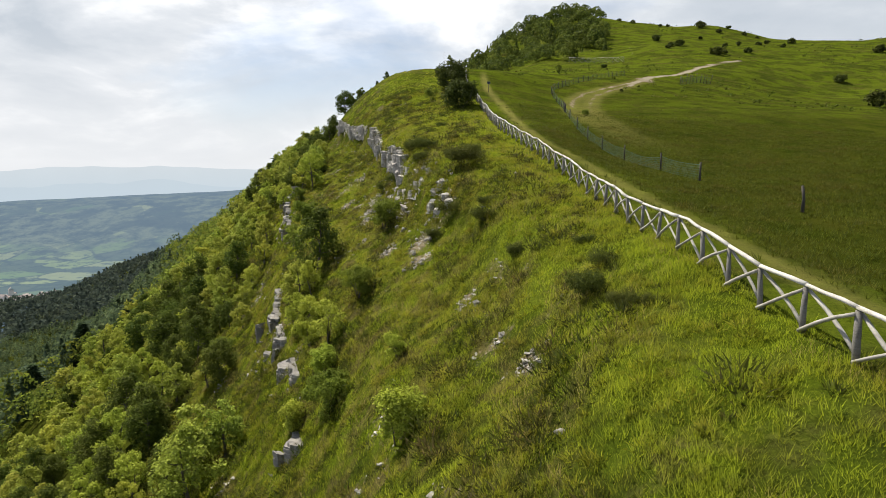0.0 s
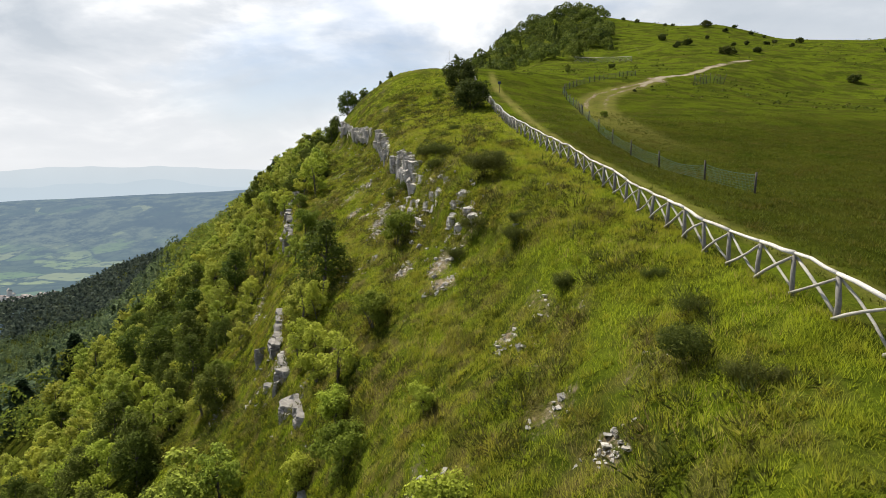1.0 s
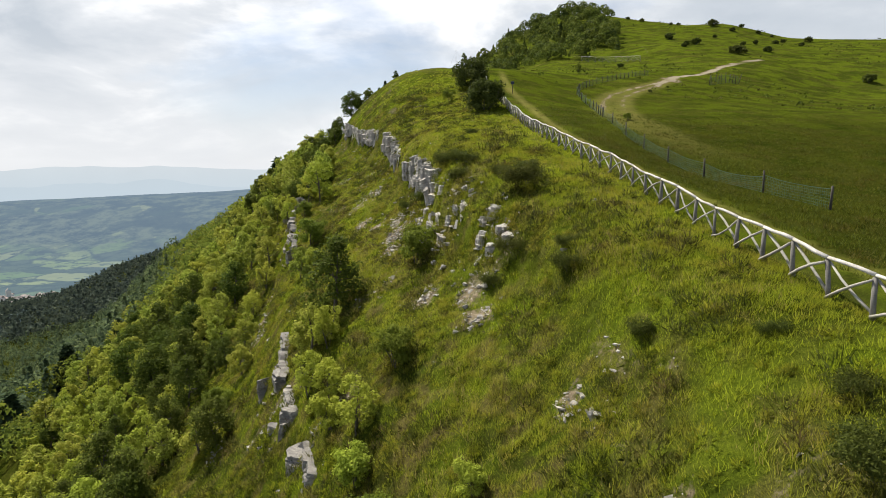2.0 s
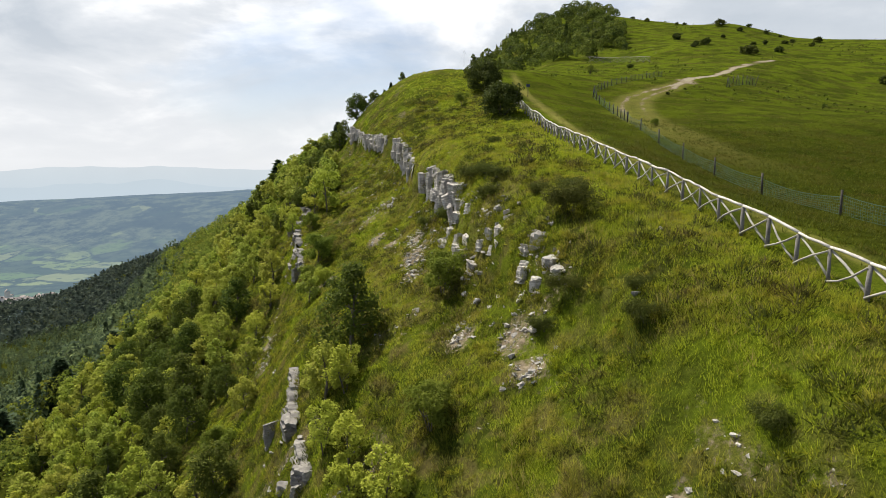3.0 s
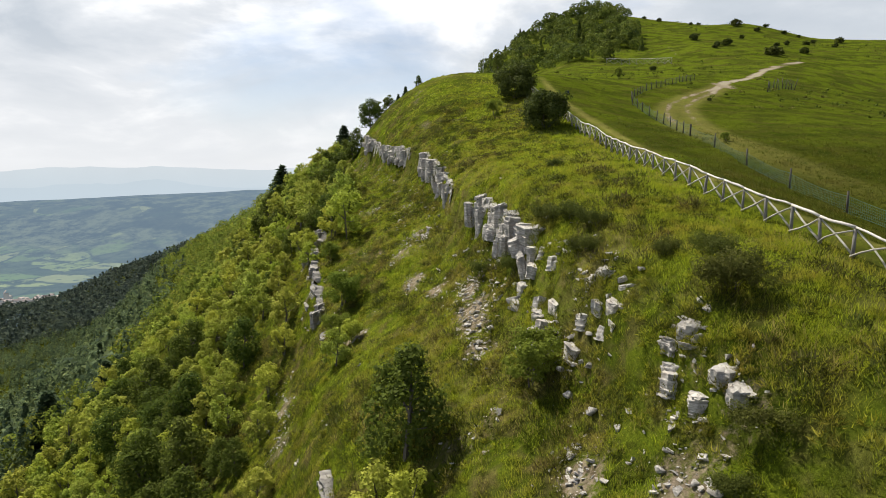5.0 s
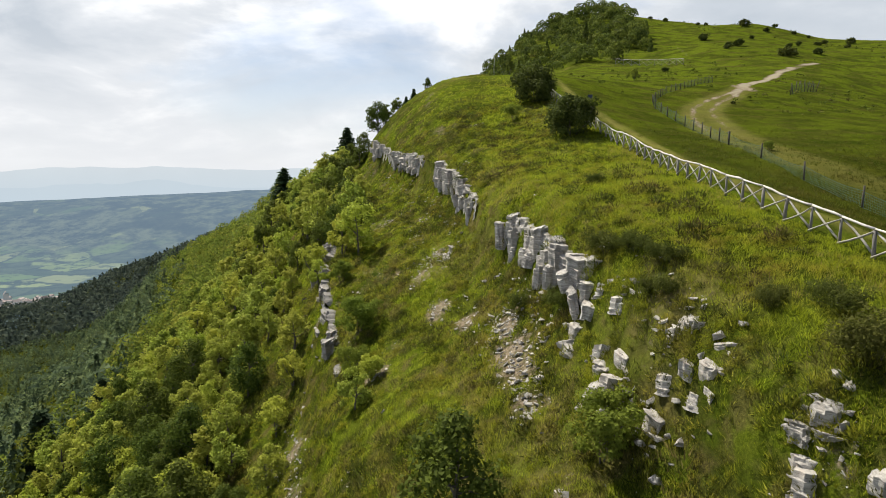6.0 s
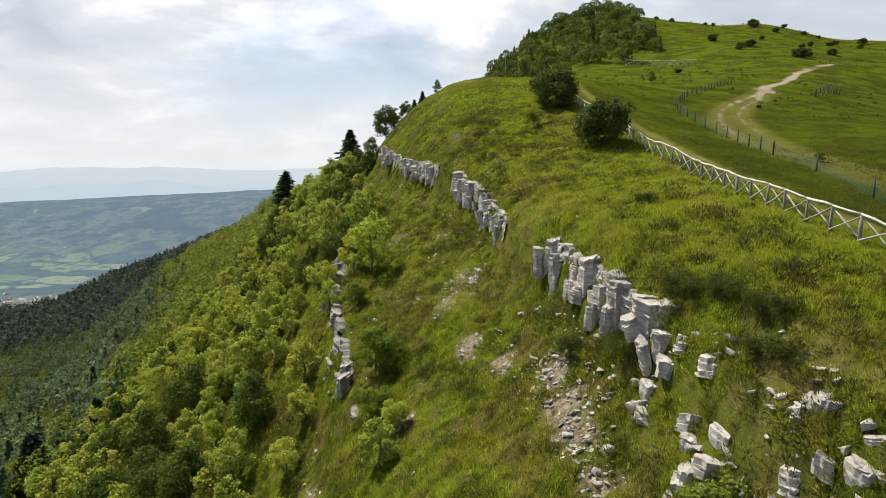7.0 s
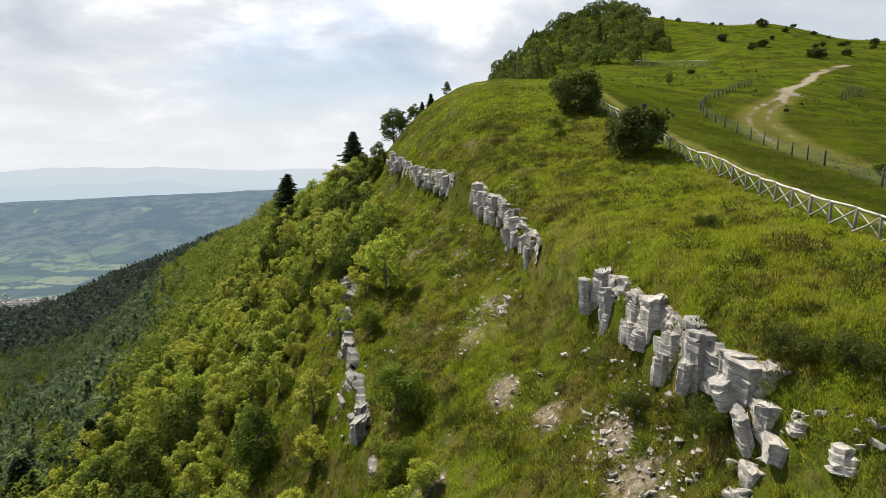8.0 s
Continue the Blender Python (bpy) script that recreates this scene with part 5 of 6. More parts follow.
# the trees that stand alone: x, y, height
SINGLE = {
    "dark": [(-10.9, 52.6, 5.6), (-24.0, 104.0, 5.0), (-23.4, 149.5, 6.6), (-26.0, 147.0, 5.0), (-30.0, 158.0, 5.5), (-46.0, 92.0, 7.0), (-33.0, 81.0, 6.5), (-29.5, 86.0, 5.5), (-35.4, 77.0, 7.0), (-30.0, 72.5, 6.5), (-40.6, 100.0, 7.0), (-34.5, 83.0, 6.0), (-44.0, 97.0, 7.5)],
    "ash": [(-11.9, 49.2, 4.0), (-14.8, 39.6, 4.2), (-27.4, 110.0, 7.4), (-32.5, 99.7, 6.0), (-20.6, 61.5, 3.2), (-16.6, 66.8, 3.0)],
    "young": [(-7.4, 38.2, 3.2), (-19.8, 93.2, 6.4), (-22.0, 96.0, 5.0), (-10.6, 48.6, 3.0), (-23.2, 89.4, 3.0), (-9.6, 43.0, 2.8), (-23.8, 80.7, 3.3), (-11.2, 45.2, 3.0)],
    "shrub": [(-5.1, 52.6, 2.9), (-6.1, 31.0, 2.7), (-5.6, 40.2, 2.2), (-17.8, 77.0, 3.2), (-21.5, 58.0, 2.4), (-20.6, 87.0, 2.2), (-17.4, 72.0, 2.0)],
    "lime_shrub": [(-1.7, 21.6, 2.3), (-2.2, 28.8, 1.3), (-7.0, 35.4, 2.2), (-8.6, 33.2, 2.0), (-9.0, 40.6, 2.0), (-16.0, 69.6, 2.0)],
    "low": [(5.2, 21.6, 0.75), (1.9, 48.2, 1.2), (0.7, 43.0, 0.8), (-2.1, 55.6, 0.7), (3.6, 31.0, 0.5), (2.8, 39.5, 0.5), (6.4, 27.6, 0.4), (1.0, 60.0, 0.4), (-0.2, 74.6, 0.6), (0.6, 52.0, 0.6), (6.3, 23.8, 0.5), (6.0, 19.2, 0.5), (-3.0, 60.8, 0.9), (-2.0, 58.9, 0.8), (-4.6, 62.4, 0.8), (-1.2, 57.0, 0.7), (2.6, 37.8, 0.7), (2.4, 50.9, 0.8), (-6.2, 66.5, 0.7), (-0.4, 42.4, 0.6)],
    "bush": [(1.8, 117.0, 5.2), (2.7, 96.8, 4.4)],
    "conifer": [(-50.2, 283.7, 13.0), (-72.0, 267.0, 14.0), (-82.0, 300.0, 12.0), (-72.0, 119.0, 9.5), (-64.0, 122.0, 6.5), (-75.0, 108.0, 9.0)],
}
for kind, spots in SINGLE.items():
    for x, y, h in spots:
        plant(kind, x, y, h, wide=0.95 if kind == "low" else 1.7 if kind == "conifer" else 1.0)
plant("shrub", -2.1, 109.5, 2.4, wide=0.8)
plant("conifer", -17.2, 163.5, 3.4, wide=1.3)
plant("conifer", -19.0, 166.0, 3.4, wide=1.4)
plant("conifer", -9.4, 177.0, 2.0, wide=1.4)
for x, y, h in [(-27.6, 137.0, 4.2), (-28.6, 141.0, 4.6), (-26.2, 143.5, 4.0), (-30.5, 147.5, 5.0), (-33.0, 152.0, 5.0), (-36.5, 158.0, 5.4), (-41.0, 165.0, 6.0), (-45.0, 173.0, 6.0), (-22.0, 152.5, 4.0)]:
    plant("far_dark" if h < 5 else "far_ash", x, y, h, wide=1.3)
plant("far_dark", -14.2, 157.0, 2.6)
plant("far_dark", -20.0, 153.0, 3.4, wide=1.3)
plant("far_dark", 1.7, 150.0, 3.4, wide=0.8)
plant("shrub", 30.8, 167.2, 2.6, wide=0.7)
plant("shrub", 21.0, 91.0, 1.0)


def scatter_wood():
    """The wood on the valley side of the lower rib, and up to the foot of the far crags."""
    r = np.random.default_rng(5)
    done = [(x, y) for spots in SINGLE.values() for x, y, _ in spots]
    count = tries = 0
    while count < 420 and tries < 12000:
        tries += 1
        y = r.uniform(34, 160)
        rib = float(line_at("rib_base", np.array([y]))[0][0])
        crag = float(line_at("crag_base", np.array([y]))[0][0])
        wood = float(line_at("wood", np.array([y]))[0][0])
        edge = rib + 1.0 + (crag - 5.0 - rib - 1.0) * float(smooth(92, 118, np.array([y]))[0])
        x = r.uniform(wood - 26, edge)
        inner = (rib - x) / (rib - wood)
        gap = inner < 0.30 + 0.3 * vnoise(np.array([y / 8]), np.array([x / 8]), 3)[0]
        if gap and y < 84 and r.random() < 0.84:
            continue
        if any((x - a) ** 2 + (y - b) ** 2 < 4.6 for a, b in done):
            continue
        done.append((x, y))
        count += 1
        c, far = r.random(), "far_" if y > 112 or x < -52 else ""
        if c < 0.44:
            plant(far + "ash", x, y, r.uniform(3.0, 6.0))
        elif c < 0.76:
            plant(far + "young", x, y, r.uniform(2.4, 5.0))
        else:
            plant(far + "dark", x, y, r.uniform(3.0, 6.0))


scatter_wood()
# bushes on the far hill: x, y, width
FAR_BUSHES = [(148, 363, 7.0), (153, 350, 3.9), (164, 363, 3.4), (168, 352, 3.3), (174, 349, 2.6), (154, 307, 3.4), (178, 322, 5), (106, 313, 5.8), (125, 416, 3.9), (133, 387, 2.9), (138, 388, 2.9), (94, 263, 2.9), (101, 269, 5), (129, 316, 2.9), (108, 248, 6),
              (121, 270, 3), (138, 294, 3.3), (126, 260, 4.3), (164, 319, 3.5), (160, 296, 3.3), (134, 211, 5), (101, 144, 7), (182, 262, 6), (57, 222, 2.6), (40, 140, 1), (90, 345, 3.2), (118, 423, 3.1), (112, 250, 3), (97, 268, 3.4)]
for x, y, w in FAR_BUSHES:
    plant("far_bush", x, y, w * 0.56, wide=1.1)


def build_forest(name, label, places, sizes, mat, seed, leaf, per, flat=0.8, pointed=None):
    """A far wood as one body of crowns, each a ball of leaf sprays with an uneven outline."""
    r = np.random.default_rng(seed)
    vs, fs, n = [], [], 0
    z = land(places[:, 0], places[:, 1]) + r.uniform(-0.25, 0.15, len(places)) * sizes
    for k, ((x, y), zz, s) in enumerate(zip(places, z, sizes)):
        d = r.normal(0, 1, (per, 3))
        d /= np.linalg.norm(d, axis=1)[:, None]
        d[:, 2] = np.abs(d[:, 2]) * 1.1 - 0.25
        if pointed is not None and pointed[k]:
            t = r.uniform(0, 1, per)
            a = r.uniform(0, 6.28, per)
            q = (1 - t) * 0.32 * s * r.uniform(0.7, 1.1, per)
            p = np.stack([x + np.cos(a) * q, y + np.sin(a) * q, zz + s * 1.25 * t], 1)
            d = np.stack([np.cos(a), np.sin(a), np.full(per, 0.7)], 1)
        else:
            lump = 1 + 0.17 * np.sin(5 * d[:, 0] + k) * np.cos(4 * d[:, 1] + 2 * k)
            p = np.array([x, y, zz + s * 0.55]) + d * np.array([0.5, 0.5, 0.5 * flat]) * s * lump[:, None]
        v, f = leaves(p, d, leaf * s, r, 0.2, 1.3)
        vs.append(v)
        fs.append(f + n)
        n += len(v)
    me = mesh_from(name, np.concatenate(vs), 3, np.concatenate(fs), [mat], False)
    tagged(new(name, me), label, "forest", kind="stuff")


def forest_places(n, box, keep, seed):
    r = np.random.default_rng(seed)
    x, y = r.uniform(box[0], box[1], n), r.uniform(box[2], box[3], n)
    k = keep(x, y)
    return np.stack([x[k], y[k]], 1)


def build_forests():
    r = np.random.default_rng(9)
    # the dome of the far hill
    def dome(x, y):
        m = line_at("brow", y)[0]
        return (x > m - 60) & (x < 70 + 0.2 * (y - 262) + 5 * vnoise(x / 9, y / 9, 2)) & (y > 264 + 0.35 * np.maximum(0, 60 - x) * 0.6)
    p = forest_places(680, (-40, 116, 262, 470), dome, 1)
    build_forest("hilltop_wood", "dense green beech wood on the rounded hilltop", p, 4.4 + 4.6 * r.random(len(p)) ** 1.4, DOME_LEAF, 2, 0.075, 340, 1.0, r.random(len(p)) < 0.10)
    # wood on the near spur past the single trees
    def spur(x, y):
        return (x < line_at("rib_top", y)[0] - 6) & (x > line_at("spur", y)[0] - 4 + 14 * vnoise(x / 20, y / 20, 6)) & ((y > 150) | (x < line_at("wood", y)[0] - 26))
    p = forest_places(2900, (-260, -30, 30, 400), spur, 3)
    build_forest("slope_wood", "light green mixed wood down the steep slope", p, 4.2 + 4.6 * r.random(len(p)) ** 2, LEAF_ASH_FAR, 4, 0.062, 230, 1.3, r.random(len(p)) < 0.04)
    # the dark forest lower down
    def forest(x, y):
        return (x < line_at("spur", y)[0] + 2 + 14 * vnoise(x / 20, y / 20, 6)) & (x > line_at("foot", y)[0] - 120) & (x > -0.80 * y - 60)
    p = forest_places(9000, (-760, -60, 60, 700), forest, 5)
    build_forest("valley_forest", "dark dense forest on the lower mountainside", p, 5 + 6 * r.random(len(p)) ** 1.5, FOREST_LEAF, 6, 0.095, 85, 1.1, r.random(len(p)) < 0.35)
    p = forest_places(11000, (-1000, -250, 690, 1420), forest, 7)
    build_forest("valley_forest", "dark dense forest on the lower mountainside", p, 7 + 7 * r.random(len(p)), FOREST_HAZED, 8, 0.22, 16, 1.2, r.random(len(p)) < 0.5)


DOME_LEAF = make_leaf("dome_leaf", (0.024, 0.042, 0.011), (0.155, 0.195, 0.032), (0.23, 0.26, 0.045), 0.28, clump=0.11)


def build_far_scrub():
    """Knee-high scrub and tufts dotted over the far pasture."""
    r = np.random.default_rng(88)
    x, y = r.uniform(10, 330, 5200), r.uniform(125, 470, 5200)
    k = (x > line_at("fence", y)[0] + 6) & (x < 0.74 * y + 10) & (fbm(x / 26, y / 22, 91) + 0.35 * fbm(x / 6, y / 6, 92) > 0.05) & (along(ROAD_UP, x, y) > 3) & (along(RUT_A, x, y) > 3)
    p = np.stack([x[k], y[k]], 1)
    build_forest("pasture_scrub", "dark low scrub and tufts dotted over the far pasture", p, 0.35 + 0.9 * r.random(len(p)) ** 3, SCRUB_LEAF, 89, 0.30, 14, 0.6)


SCRUB_LEAF = make_leaf("scrub_leaf", (0.050, 0.072, 0.010), (0.130, 0.165, 0.022), (0.18, 0.16, 0.04), 0.4, clump=0.1)
LEAF_ASH_FAR = make_leaf("wood_leaf", (0.052, 0.080, 0.015), (0.225, 0.280, 0.042), (0.32, 0.30, 0.045), 0.45, clump=0.2)
# farthest forest: leaf colour greyed and blued to paint in the haze
FOREST_HAZED = make_leaf("far_forest_leaf", (0.034, 0.050, 0.044), (0.090, 0.115, 0.085), (0.13, 0.155, 0.095), 0.3, clump=0.05)
build_forests()
build_far_scrub()

# ---------------------------------------------------------------- grass
def soft_normals(me, v, smooth_to, own):
    """Blades turned to face upwards and shaded mostly like the body that they make up together."""
    nrm = np.cross(v[:, 1] - v[:, 0], v[:, 2] - v[:, 0])
    nrm /= np.linalg.norm(nrm, axis=1)[:, None] + 1e-9
    back = (nrm * smooth_to).sum(1) < 0
    v[back] = v[back][:, [1, 0, 2]]
    nrm[back] *= -1
    me.vertices.foreach_set("co", np.asarray(v, np.float32).ravel())
    mixed = smooth_to + own * nrm
    mixed /= np.linalg.norm(mixed, axis=1)[:, None] + 1e-9
    me.attributes.new("custom_normal", "FLOAT_VECTOR", "POINT").data.foreach_set("vector", np.repeat(mixed, 3, 0).astype(np.float32).ravel())
    me.update()


def build_grass(name, label, mat, count, box, keep, height, width, seed, clump=0.14, per=8):
    """Tufts: thin blades that splay and bend outwards from each tuft's middle."""
    r = np.random.default_rng(seed)
    cx, cy = r.uniform(box[0], box[1], count), r.uniform(box[2], box[3], count)
    k = keep(cx, cy, r)
    cx, cy = np.repeat(cx[k], per), np.repeat(cy[k], per)
    n = len(cx)
    a, q = r.uniform(0, 6.28, n), np.abs(r.normal(0, 1, n))
    x, y = cx + np.cos(a) * q * clump, cy + np.sin(a) * q * clump
    tuft = np.repeat(height * (0.7 + 0.6 * r.random(n // per)), per) * (1 + 0.45 * fbm(cx / 1.3, cy / 1.6, 41))
    h = tuft * r.uniform(0.6, 1.2, n)
    w = width * r.uniform(0.6, 1.4, n)
    z = land(x, y) - 0.04
    base = np.stack([x, y, z], 1)
    b = a + r.normal(0, 0.7, n)
    side = np.stack([-np.sin(b), np.cos(b), np.zeros(n)], 1) * w[:, None] * 0.5
    lean = r.uniform(0.25, 1.1, n) * h
    tip = base + np.stack([np.cos(b) * lean, np.sin(b) * lean, h * 0.9], 1)
    v = np.stack([base + side, base - side, tip], 1)
    me = mesh_from(name, v.reshape(-1, 3), 3, np.arange(3 * n).reshape(n, 3), [mat], True)
    tx, ty = cx[::per], cy[::per]
    tz = land(tx, ty)
    slope = np.stack([tz - land(tx + 0.8, ty), tz - land(tx, ty + 0.8), np.full(len(tx), 0.8)], 1)
    soft_normals(me, v, np.repeat(slope / np.linalg.norm(slope, axis=1)[:, None], per, 0), 0.6)
    tagged(new(name, me), label, "grass", kind="stuff")


def on_hill(x, y, r, dense):
    bare = cover_at(x, y)[0]
    fx = line_at("fence", y)[0]
    left = line_at("rib_base", y)[0] - 8
    thin = smooth(-0.5, 0.3, fbm(x / 1.6, y / 2.0, 43))
    return (x < fx + 0.5) & (x > left) & (r.random(len(x)) < dense * (0.35 + 0.65 * thin) * (1 - smooth(0.25, 0.5, bare)))


def fade(x, y, r, near, far):
    return r.random(len(x)) < 1 - smooth(near, far, y)


def in_field(x, y, r):
    return (x > line_at("fence", y)[0] + 2.6) & (cover_at(x, y)[0] < 0.3) & (x < 0.75 * y + 8) & (np.abs(x - line_at("fence", y)[0] - 3.5) > 0.8 * r.random(len(x)) + 0.35)


HILL, DRY, FIELD = "long green grass bending over the steep slope", "straw-coloured dry grass tufts on the slope", "olive meadow grass beyond the fence, darkened with painted cloud shadow"
build_grass("hill_grass", HILL, BLADE, 60000, (-20, 10, 9, 50), lambda x, y, r: on_hill(x, y, r, 1.0) & fade(x, y, r, 32, 50), 0.26, 0.022, 51, 0.13, 10)
build_grass("hill_grass", HILL, BLADE, 76000, (-24, 9, 32, 96), lambda x, y, r: on_hill(x, y, r, 1.0) & fade(x, y, r, 74, 96) & ~fade(x, y, r, 32, 50), 0.26, 0.027, 56, 0.16, 10)
build_grass("hill_grass", HILL, BLADE, 36000, (-34, 9, 74, 150), lambda x, y, r: on_hill(x, y, r, 1.0) & ~fade(x, y, r, 74, 96) & fade(x, y, r, 100, 150), 0.28, 0.05, 52, 0.20, 9)
build_grass("dry_grass", DRY, STRAW, 26000, (-20, 10, 9, 90), lambda x, y, r: on_hill(x, y, r, 0.8) & (fbm(x / 2.4, y / 3.1, 47) > 0.10), 0.32, 0.018, 53)
build_grass("meadow_grass", FIELD, FIELD_BLADE, 70000, (8, 60, 10, 120), lambda x, y, r: in_field(x, y, r) & fade(x, y, r, 30, 120), 0.24, 0.05, 54, 0.2, 6)


def build_cushions(name, label, mat, count, seed, small, large, per, where, spots=None):
    """Rounded tussocks and dwarf shrubs, dense and knee-high, all over the steep side."""
    r = np.random.default_rng(seed)
    x, y = r.uniform(-34, 9, count), r.uniform(12, 120, count)
    edge = x - line_at("brow", y)[0]
    dens = 0.55 + 0.45 * smooth(2, -5, edge)
    k = (x < line_at("fence", y)[0] - 1.0) & (x > line_at("rib_base", y)[0] - 9) & (r.random(count) < dens) & (fbm(x / 2.0, y / 2.4, seed) > where) & (cover_at(x, y)[0] < 0.36)
    x, y = x[k], y[k]
    if spots is not None:
        x, y = spots[:, 0], spots[:, 1]
    z = land(x, y)
    rad = r.uniform(small, large, len(x)) * (1 + 0.5 * (r.random(len(x)) < 0.12))
    n = len(x) * per
    d = r.normal(0, 1, (n, 3))
    d /= np.linalg.norm(d, axis=1)[:, None]
    d[:, 2] = np.abs(d[:, 2])
    rr = np.repeat(rad, per)
    p = np.repeat(np.stack([x, y, z - 0.05], 1), per, 0) + d * (rr * r.uniform(0.55, 1.05, n))[:, None] * np.array([1, 1, 0.75])
    a = np.cross(d, r.normal(0, 1, (n, 3)))
    a /= np.linalg.norm(a, axis=1)[:, None] + 1e-9
    s = (0.10 + 0.12 * rr) * r.uniform(0.6, 1.4, n)
    out = d * 0.8 + r.normal(0, 0.35, (n, 3)) + np.array([0, 0, 0.35])
    v = np.stack([p - a * s[:, None] * 0.13, p + a * s[:, None] * 0.13, p + out * s[:, None]], 1)
    me = mesh_from(name, v.reshape(-1, 3), 3, np.arange(3 * n).reshape(n, 3), [mat], True)
    soft_normals(me, v, d, 0.7)
    tagged(new(name, me), label, "grass", kind="stuff")


build_cushions("grass_tussock", "knee-high rounded tussocks of coarse grass on the slope", TUSSOCK, 8000, 55, 0.14, 0.44, 76, -0.15)
build_cushions("dwarf_shrub", "dark brownish-green dwarf shrubs among the grass", DWARF, 9500, 73, 0.22, 0.75, 78, 0.02)
build_cushions("grass_tussock", "coarse grass tussocks round the foot of the rocks", TUSSOCK, 0, 57, 0.14, 0.36, 44, -9, np.array(TURF_SPOTS))

# ---------------------------------------------------------------- netting fences, far fence, sign, pole, village
def net_panel(a, b, height, sag, seed, cell=0.16, thick=0.018):
    """A sheet of knotted netting between two posts, as crossing flat cords: vertices and quads."""
    r = np.random.default_rng(seed)
    a, b = np.array(a), np.array(b)
    ln = np.linalg.norm(b - a)
    nu, nv = max(3, int(ln / cell)), max(3, int(height / cell))
    side = np.cross((b - a) / ln, (0, 0, 1))
    bulge = r.normal(0, 0.05)

    def at(u, v):
        drop = sag * 4 * u * (1 - u) * v
        p = a + (b - a) * u
        return p + np.array([0, 0, 0.04 + height * v - drop]) + side * (bulge * math.sin(math.pi * u) * math.sin(math.pi * v) + 0.03 * math.sin(9 * u + seed))
    v, f = [], []
    up, along_ = np.array([0, 0, thick]), (b - a) / ln * thick
    for i in range(nu + 1):
        for j in range(nv):
            p, q = at(i / nu, j / nv), at(i / nu, (j + 1) / nv)
            f.append(tuple(range(len(v), len(v) + 4)))
            v += [p, p + along_, q + along_, q]
    for j in range(nv + 1):
        w = 2.0 if j in (0, nv) else 1.0
        for i in range(nu):
            p, q = at(i / nu, j / nv), at((i + 1) / nu, j / nv)
            f.append(tuple(range(len(v), len(v) + 4)))
            v += [p, q, q + up * w, p + up * w]
    return v, f


def build_net_fence(name, label, spots, height, post_h, seed, sag=0.10, lean=0.04):
    r = np.random.default_rng(seed)
    z = [ground_z(x, y) for x, y in spots]
    o = np.array([spots[0][0], spots[0][1], z[0]])
    root = thing(name, tuple(o), label, "fence")
    base = [np.array([x, y, zz]) - o for (x, y), zz in zip(spots, z)]
    for k, b in enumerate(base):
        top = b + np.array([r.normal(0, lean), r.normal(0, lean), post_h * r.uniform(0.92, 1.06)])
        put_part("post", tube_mesh("post", [b - np.array([0, 0, 0.3]), (b + top) * 0.5, top], [0.075, 0.07, 0.065], DARK_POST, 6, 0.06, seed + k), root)
    for k in range(len(base) - 1):
        v, f = net_panel(base[k], base[k + 1], height * r.uniform(0.88, 1.0), sag * r.uniform(0.3, 2.0), seed + 50 + k)
        me = mesh_from("netting", np.array(v), 4, np.array(f), [NET], False)
        put_part("netting", me, root, "sagging green plastic netting")
    return root


def stretch(points, step):
    """Even steps along a bent line of (x, y)."""
    p = np.array(points, float)
    d = np.concatenate([[0], np.cumsum(np.linalg.norm(np.diff(p, axis=0), axis=1))])
    s = np.linspace(0, d[-1], max(2, int(round(d[-1] / step)) + 1))
    return [(float(np.interp(q, d, p[:, 0])), float(np.interp(q, d, p[:, 1]))) for q in s]


NETTED = "dark wooden posts strung with sagging green netting"
NEAR_NET = [(18.6, 44.5), (17.8, 50.3), (16.9, 57.4), (16.5, 64.0), (16.5, 70.6), (16.9, 78.0), (17.5, 85.8), (18.6, 94.6)]
build_net_fence("netting_fence", NETTED, NEAR_NET, 1.15, 1.45, 910, 0.16)
build_net_fence("netting_fence", NETTED, stretch([(18.6, 94.6), (20.2, 104), (21.1, 112), (21.4, 120), (22.2, 128), (24.2, 135)], 3.6), 1.25, 1.45, 930)
build_net_fence("netting_fence", NETTED, stretch([(24.2, 135), (30, 146), (36.4, 154), (45, 166), (50, 172)], 2.6), 1.25, 1.4, 950)
build_net_fence("netting_fence", "leaning posts with torn grey-green netting beside the track", stretch([(59.5, 157), (64, 162), (73, 171)], 2.2), 1.9, 2.4, 970, 0.1, 0.35)


def build_single_post(x, y, h, name, label):
    ob = new(name, tube_mesh(name, [(0, 0, -0.3), (0.04, 0, h * 0.5), (-0.05, 0.02, h)], [0.10, 0.09, 0.075], DARK_POST, 7, 0.10, 5))
    ob.matrix_basis = Matrix.Translation((x, y, ground_z(x, y)))
    return tagged(ob, label, "post")


build_single_post(20.2, 34.3, 1.5, "old_post", "old dark wooden post standing alone in the meadow")
build_rail_fence("wooden_fence", "grey log fence with crossed braces below the hilltop wood", stretch([(52, 259), (58, 253), (63, 246), (68, 236)], 3.0), 2.0, 1200)


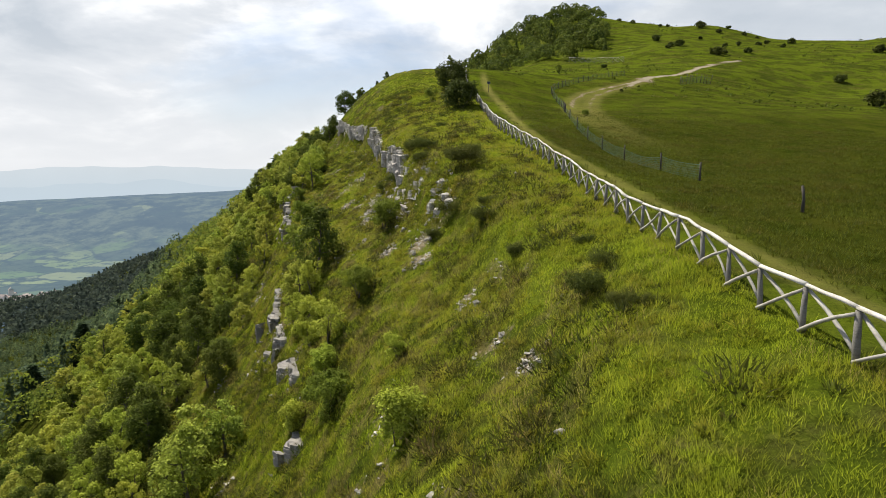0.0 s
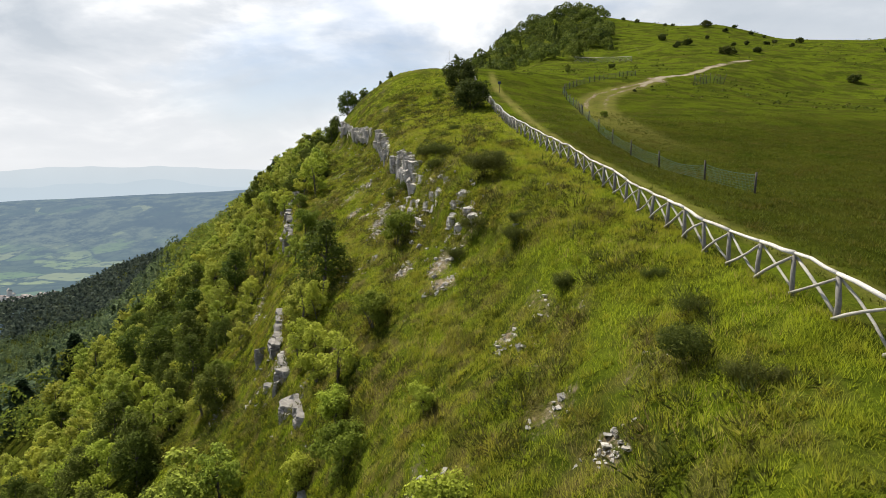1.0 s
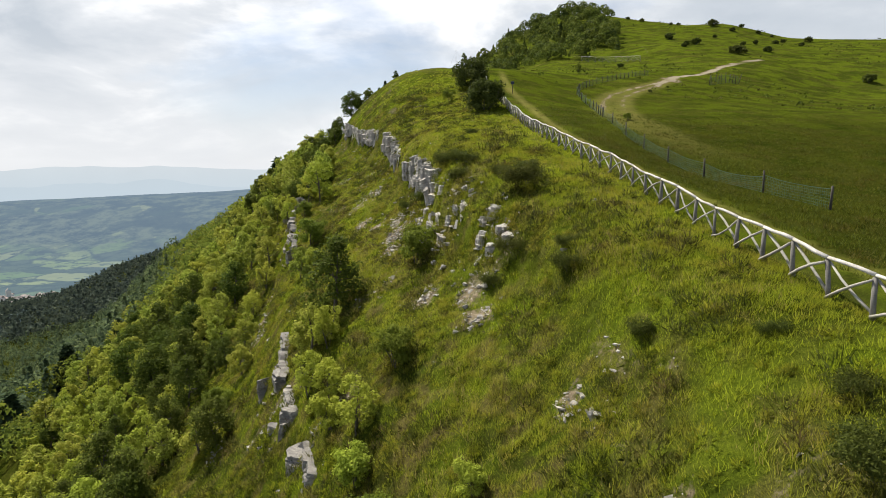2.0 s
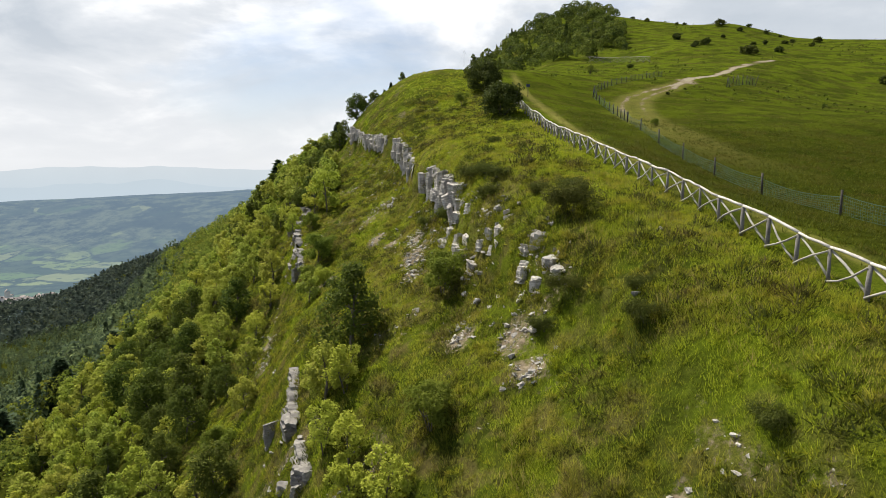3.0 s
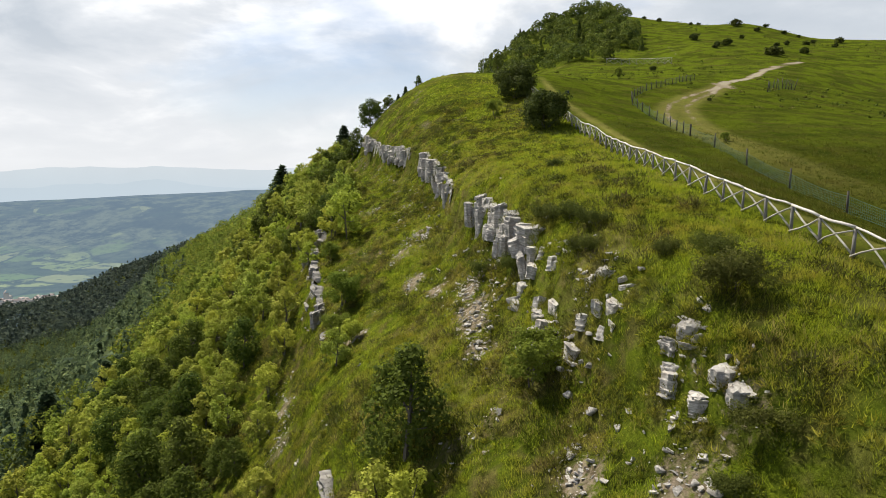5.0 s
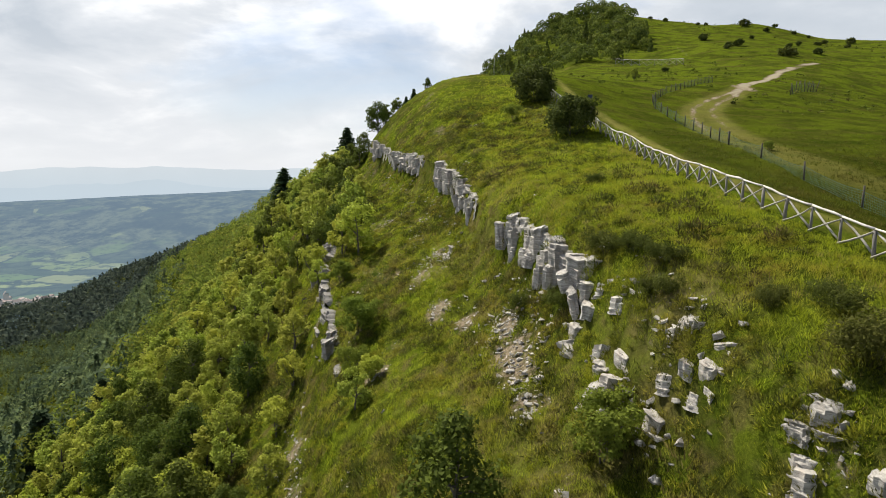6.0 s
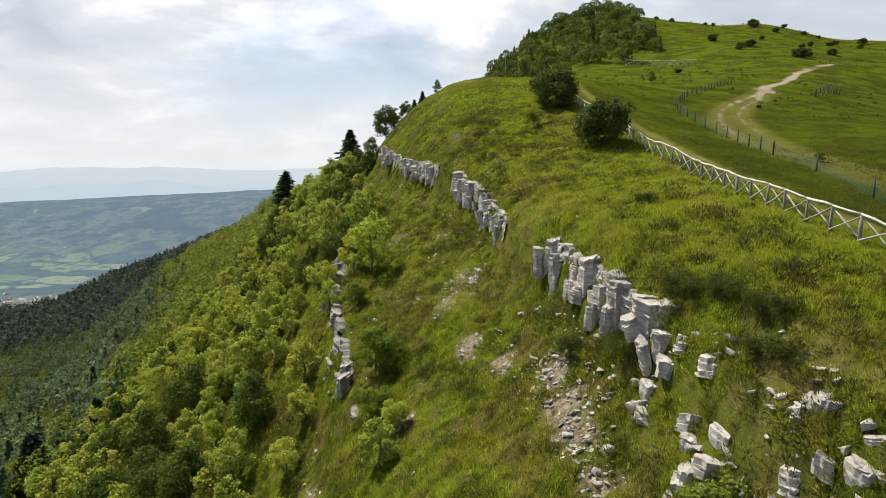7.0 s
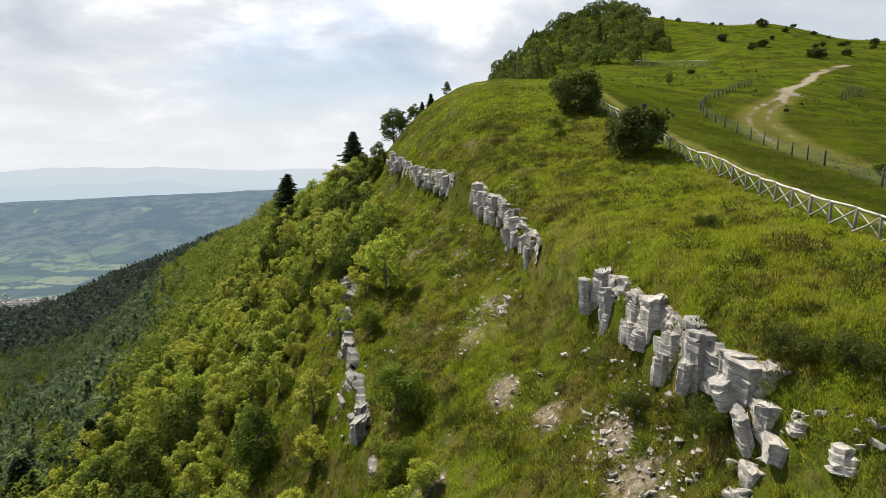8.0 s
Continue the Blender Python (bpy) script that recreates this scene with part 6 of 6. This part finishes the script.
def build_sign(x, y):
    root = thing("trail_sign", (x, y, ground_z(x, y)), "small dark trail sign on a wooden post beside the fence", "sign")
    put_part("post", tube_mesh("post", [(0, 0, -0.3), (0, 0, 1.0), (0, 0, 1.9)], [0.06, 0.055, 0.05], DARK_POST, 7, 0.04, 3), root)
    bm = bmesh.new()
    bmesh.ops.create_cube(bm, size=1.0, matrix=Matrix.Translation((0, -0.08, 1.7)) @ Matrix.Diagonal((0.55, 0.04, 0.42, 1)))
    bmesh.ops.bevel(bm, geom=bm.edges[:], offset=0.012, segments=1, affect="EDGES")
    me = bpy.data.meshes.new("board")
    bm.to_mesh(me)
    bm.free()
    me.materials.append(make_plain("sign_board", (0.03, 0.04, 0.07), 0.6))
    put_part("board", me, root, "dark blue board")


build_sign(8.2, 112.0)


def build_mast(x, y):
    root = thing("mast", (x, y, ground_z(x, y)), "thin pale metal mast standing on the hilltop", "mast")
    steel = make_plain("mast_steel", (0.42, 0.43, 0.44), 0.5, 0.6)
    put_part("pole", tube_mesh("pole", [(0, 0, -0.3), (0, 0, 2.6), (0, 0, 5.4)], [0.024, 0.02, 0.015], steel, 8), root)
    for k in range(3):
        a = math.radians(120 * k + 20)
        put_part("stay", tube_mesh("stay", [(0, 0, 5.5), (math.cos(a) * 1.4, math.sin(a) * 1.4, 2.8), (math.cos(a) * 2.6, math.sin(a) * 2.6, ground_z(x + math.cos(a) * 2.6, y + math.sin(a) * 2.6) - ground_z(x, y))], [0.012] * 3, steel, 4), root)


build_mast(0.3, 168.5)


def build_village():
    """Houses of the village in the valley, a few dots of pale walls and tiled roofs."""
    r = np.random.default_rng(15)
    n = 120
    x, y = r.normal(-1105, 75, n), r.normal(1590, 45, n)
    z = land(x, y)
    vs, fs, mi = [], [], []
    for k in range(n):
        w, d, h = r.uniform(9, 18), r.uniform(8, 12), r.uniform(6, 9)
        c, s = math.cos(r.uniform(0, 3)), math.sin(r.uniform(0, 3))
        p = np.array([(-w, -d, 0), (w, -d, 0), (w, d, 0), (-w, d, 0), (-w, -d, 2 * h), (w, -d, 2 * h), (w, d, 2 * h), (-w, d, 2 * h), (-w, 0, 2.7 * h), (w, 0, 2.7 * h)]) * 0.5
        rot = np.array([[c, -s, 0], [s, c, 0], [0, 0, 1]]) / max(0.3, math.hypot(c, s))
        b = 10 * k
        vs.append(p @ rot.T + np.array([x[k], y[k], z[k]]))
        fs += [(b, b + 1, b + 5, b + 4), (b + 1, b + 2, b + 6, b + 5), (b + 2, b + 3, b + 7, b + 6), (b + 3, b, b + 4, b + 7), (b + 4, b + 5, b + 9, b + 8), (b + 6, b + 7, b + 8, b + 9)]
        mi += [0, 0, 0, 0, 1, 1]
    wall, roof = make_plain("house_wall", (0.62, 0.60, 0.57), 0.9), make_plain("roof_tile", (0.36, 0.31, 0.29), 0.9)
    me = mesh_from("village", np.concatenate(vs), 4, np.array(fs), [wall, roof], False, mi)
    tagged(new("village", me), "village of pale houses on the valley floor", "village", kind="stuff")


build_village()
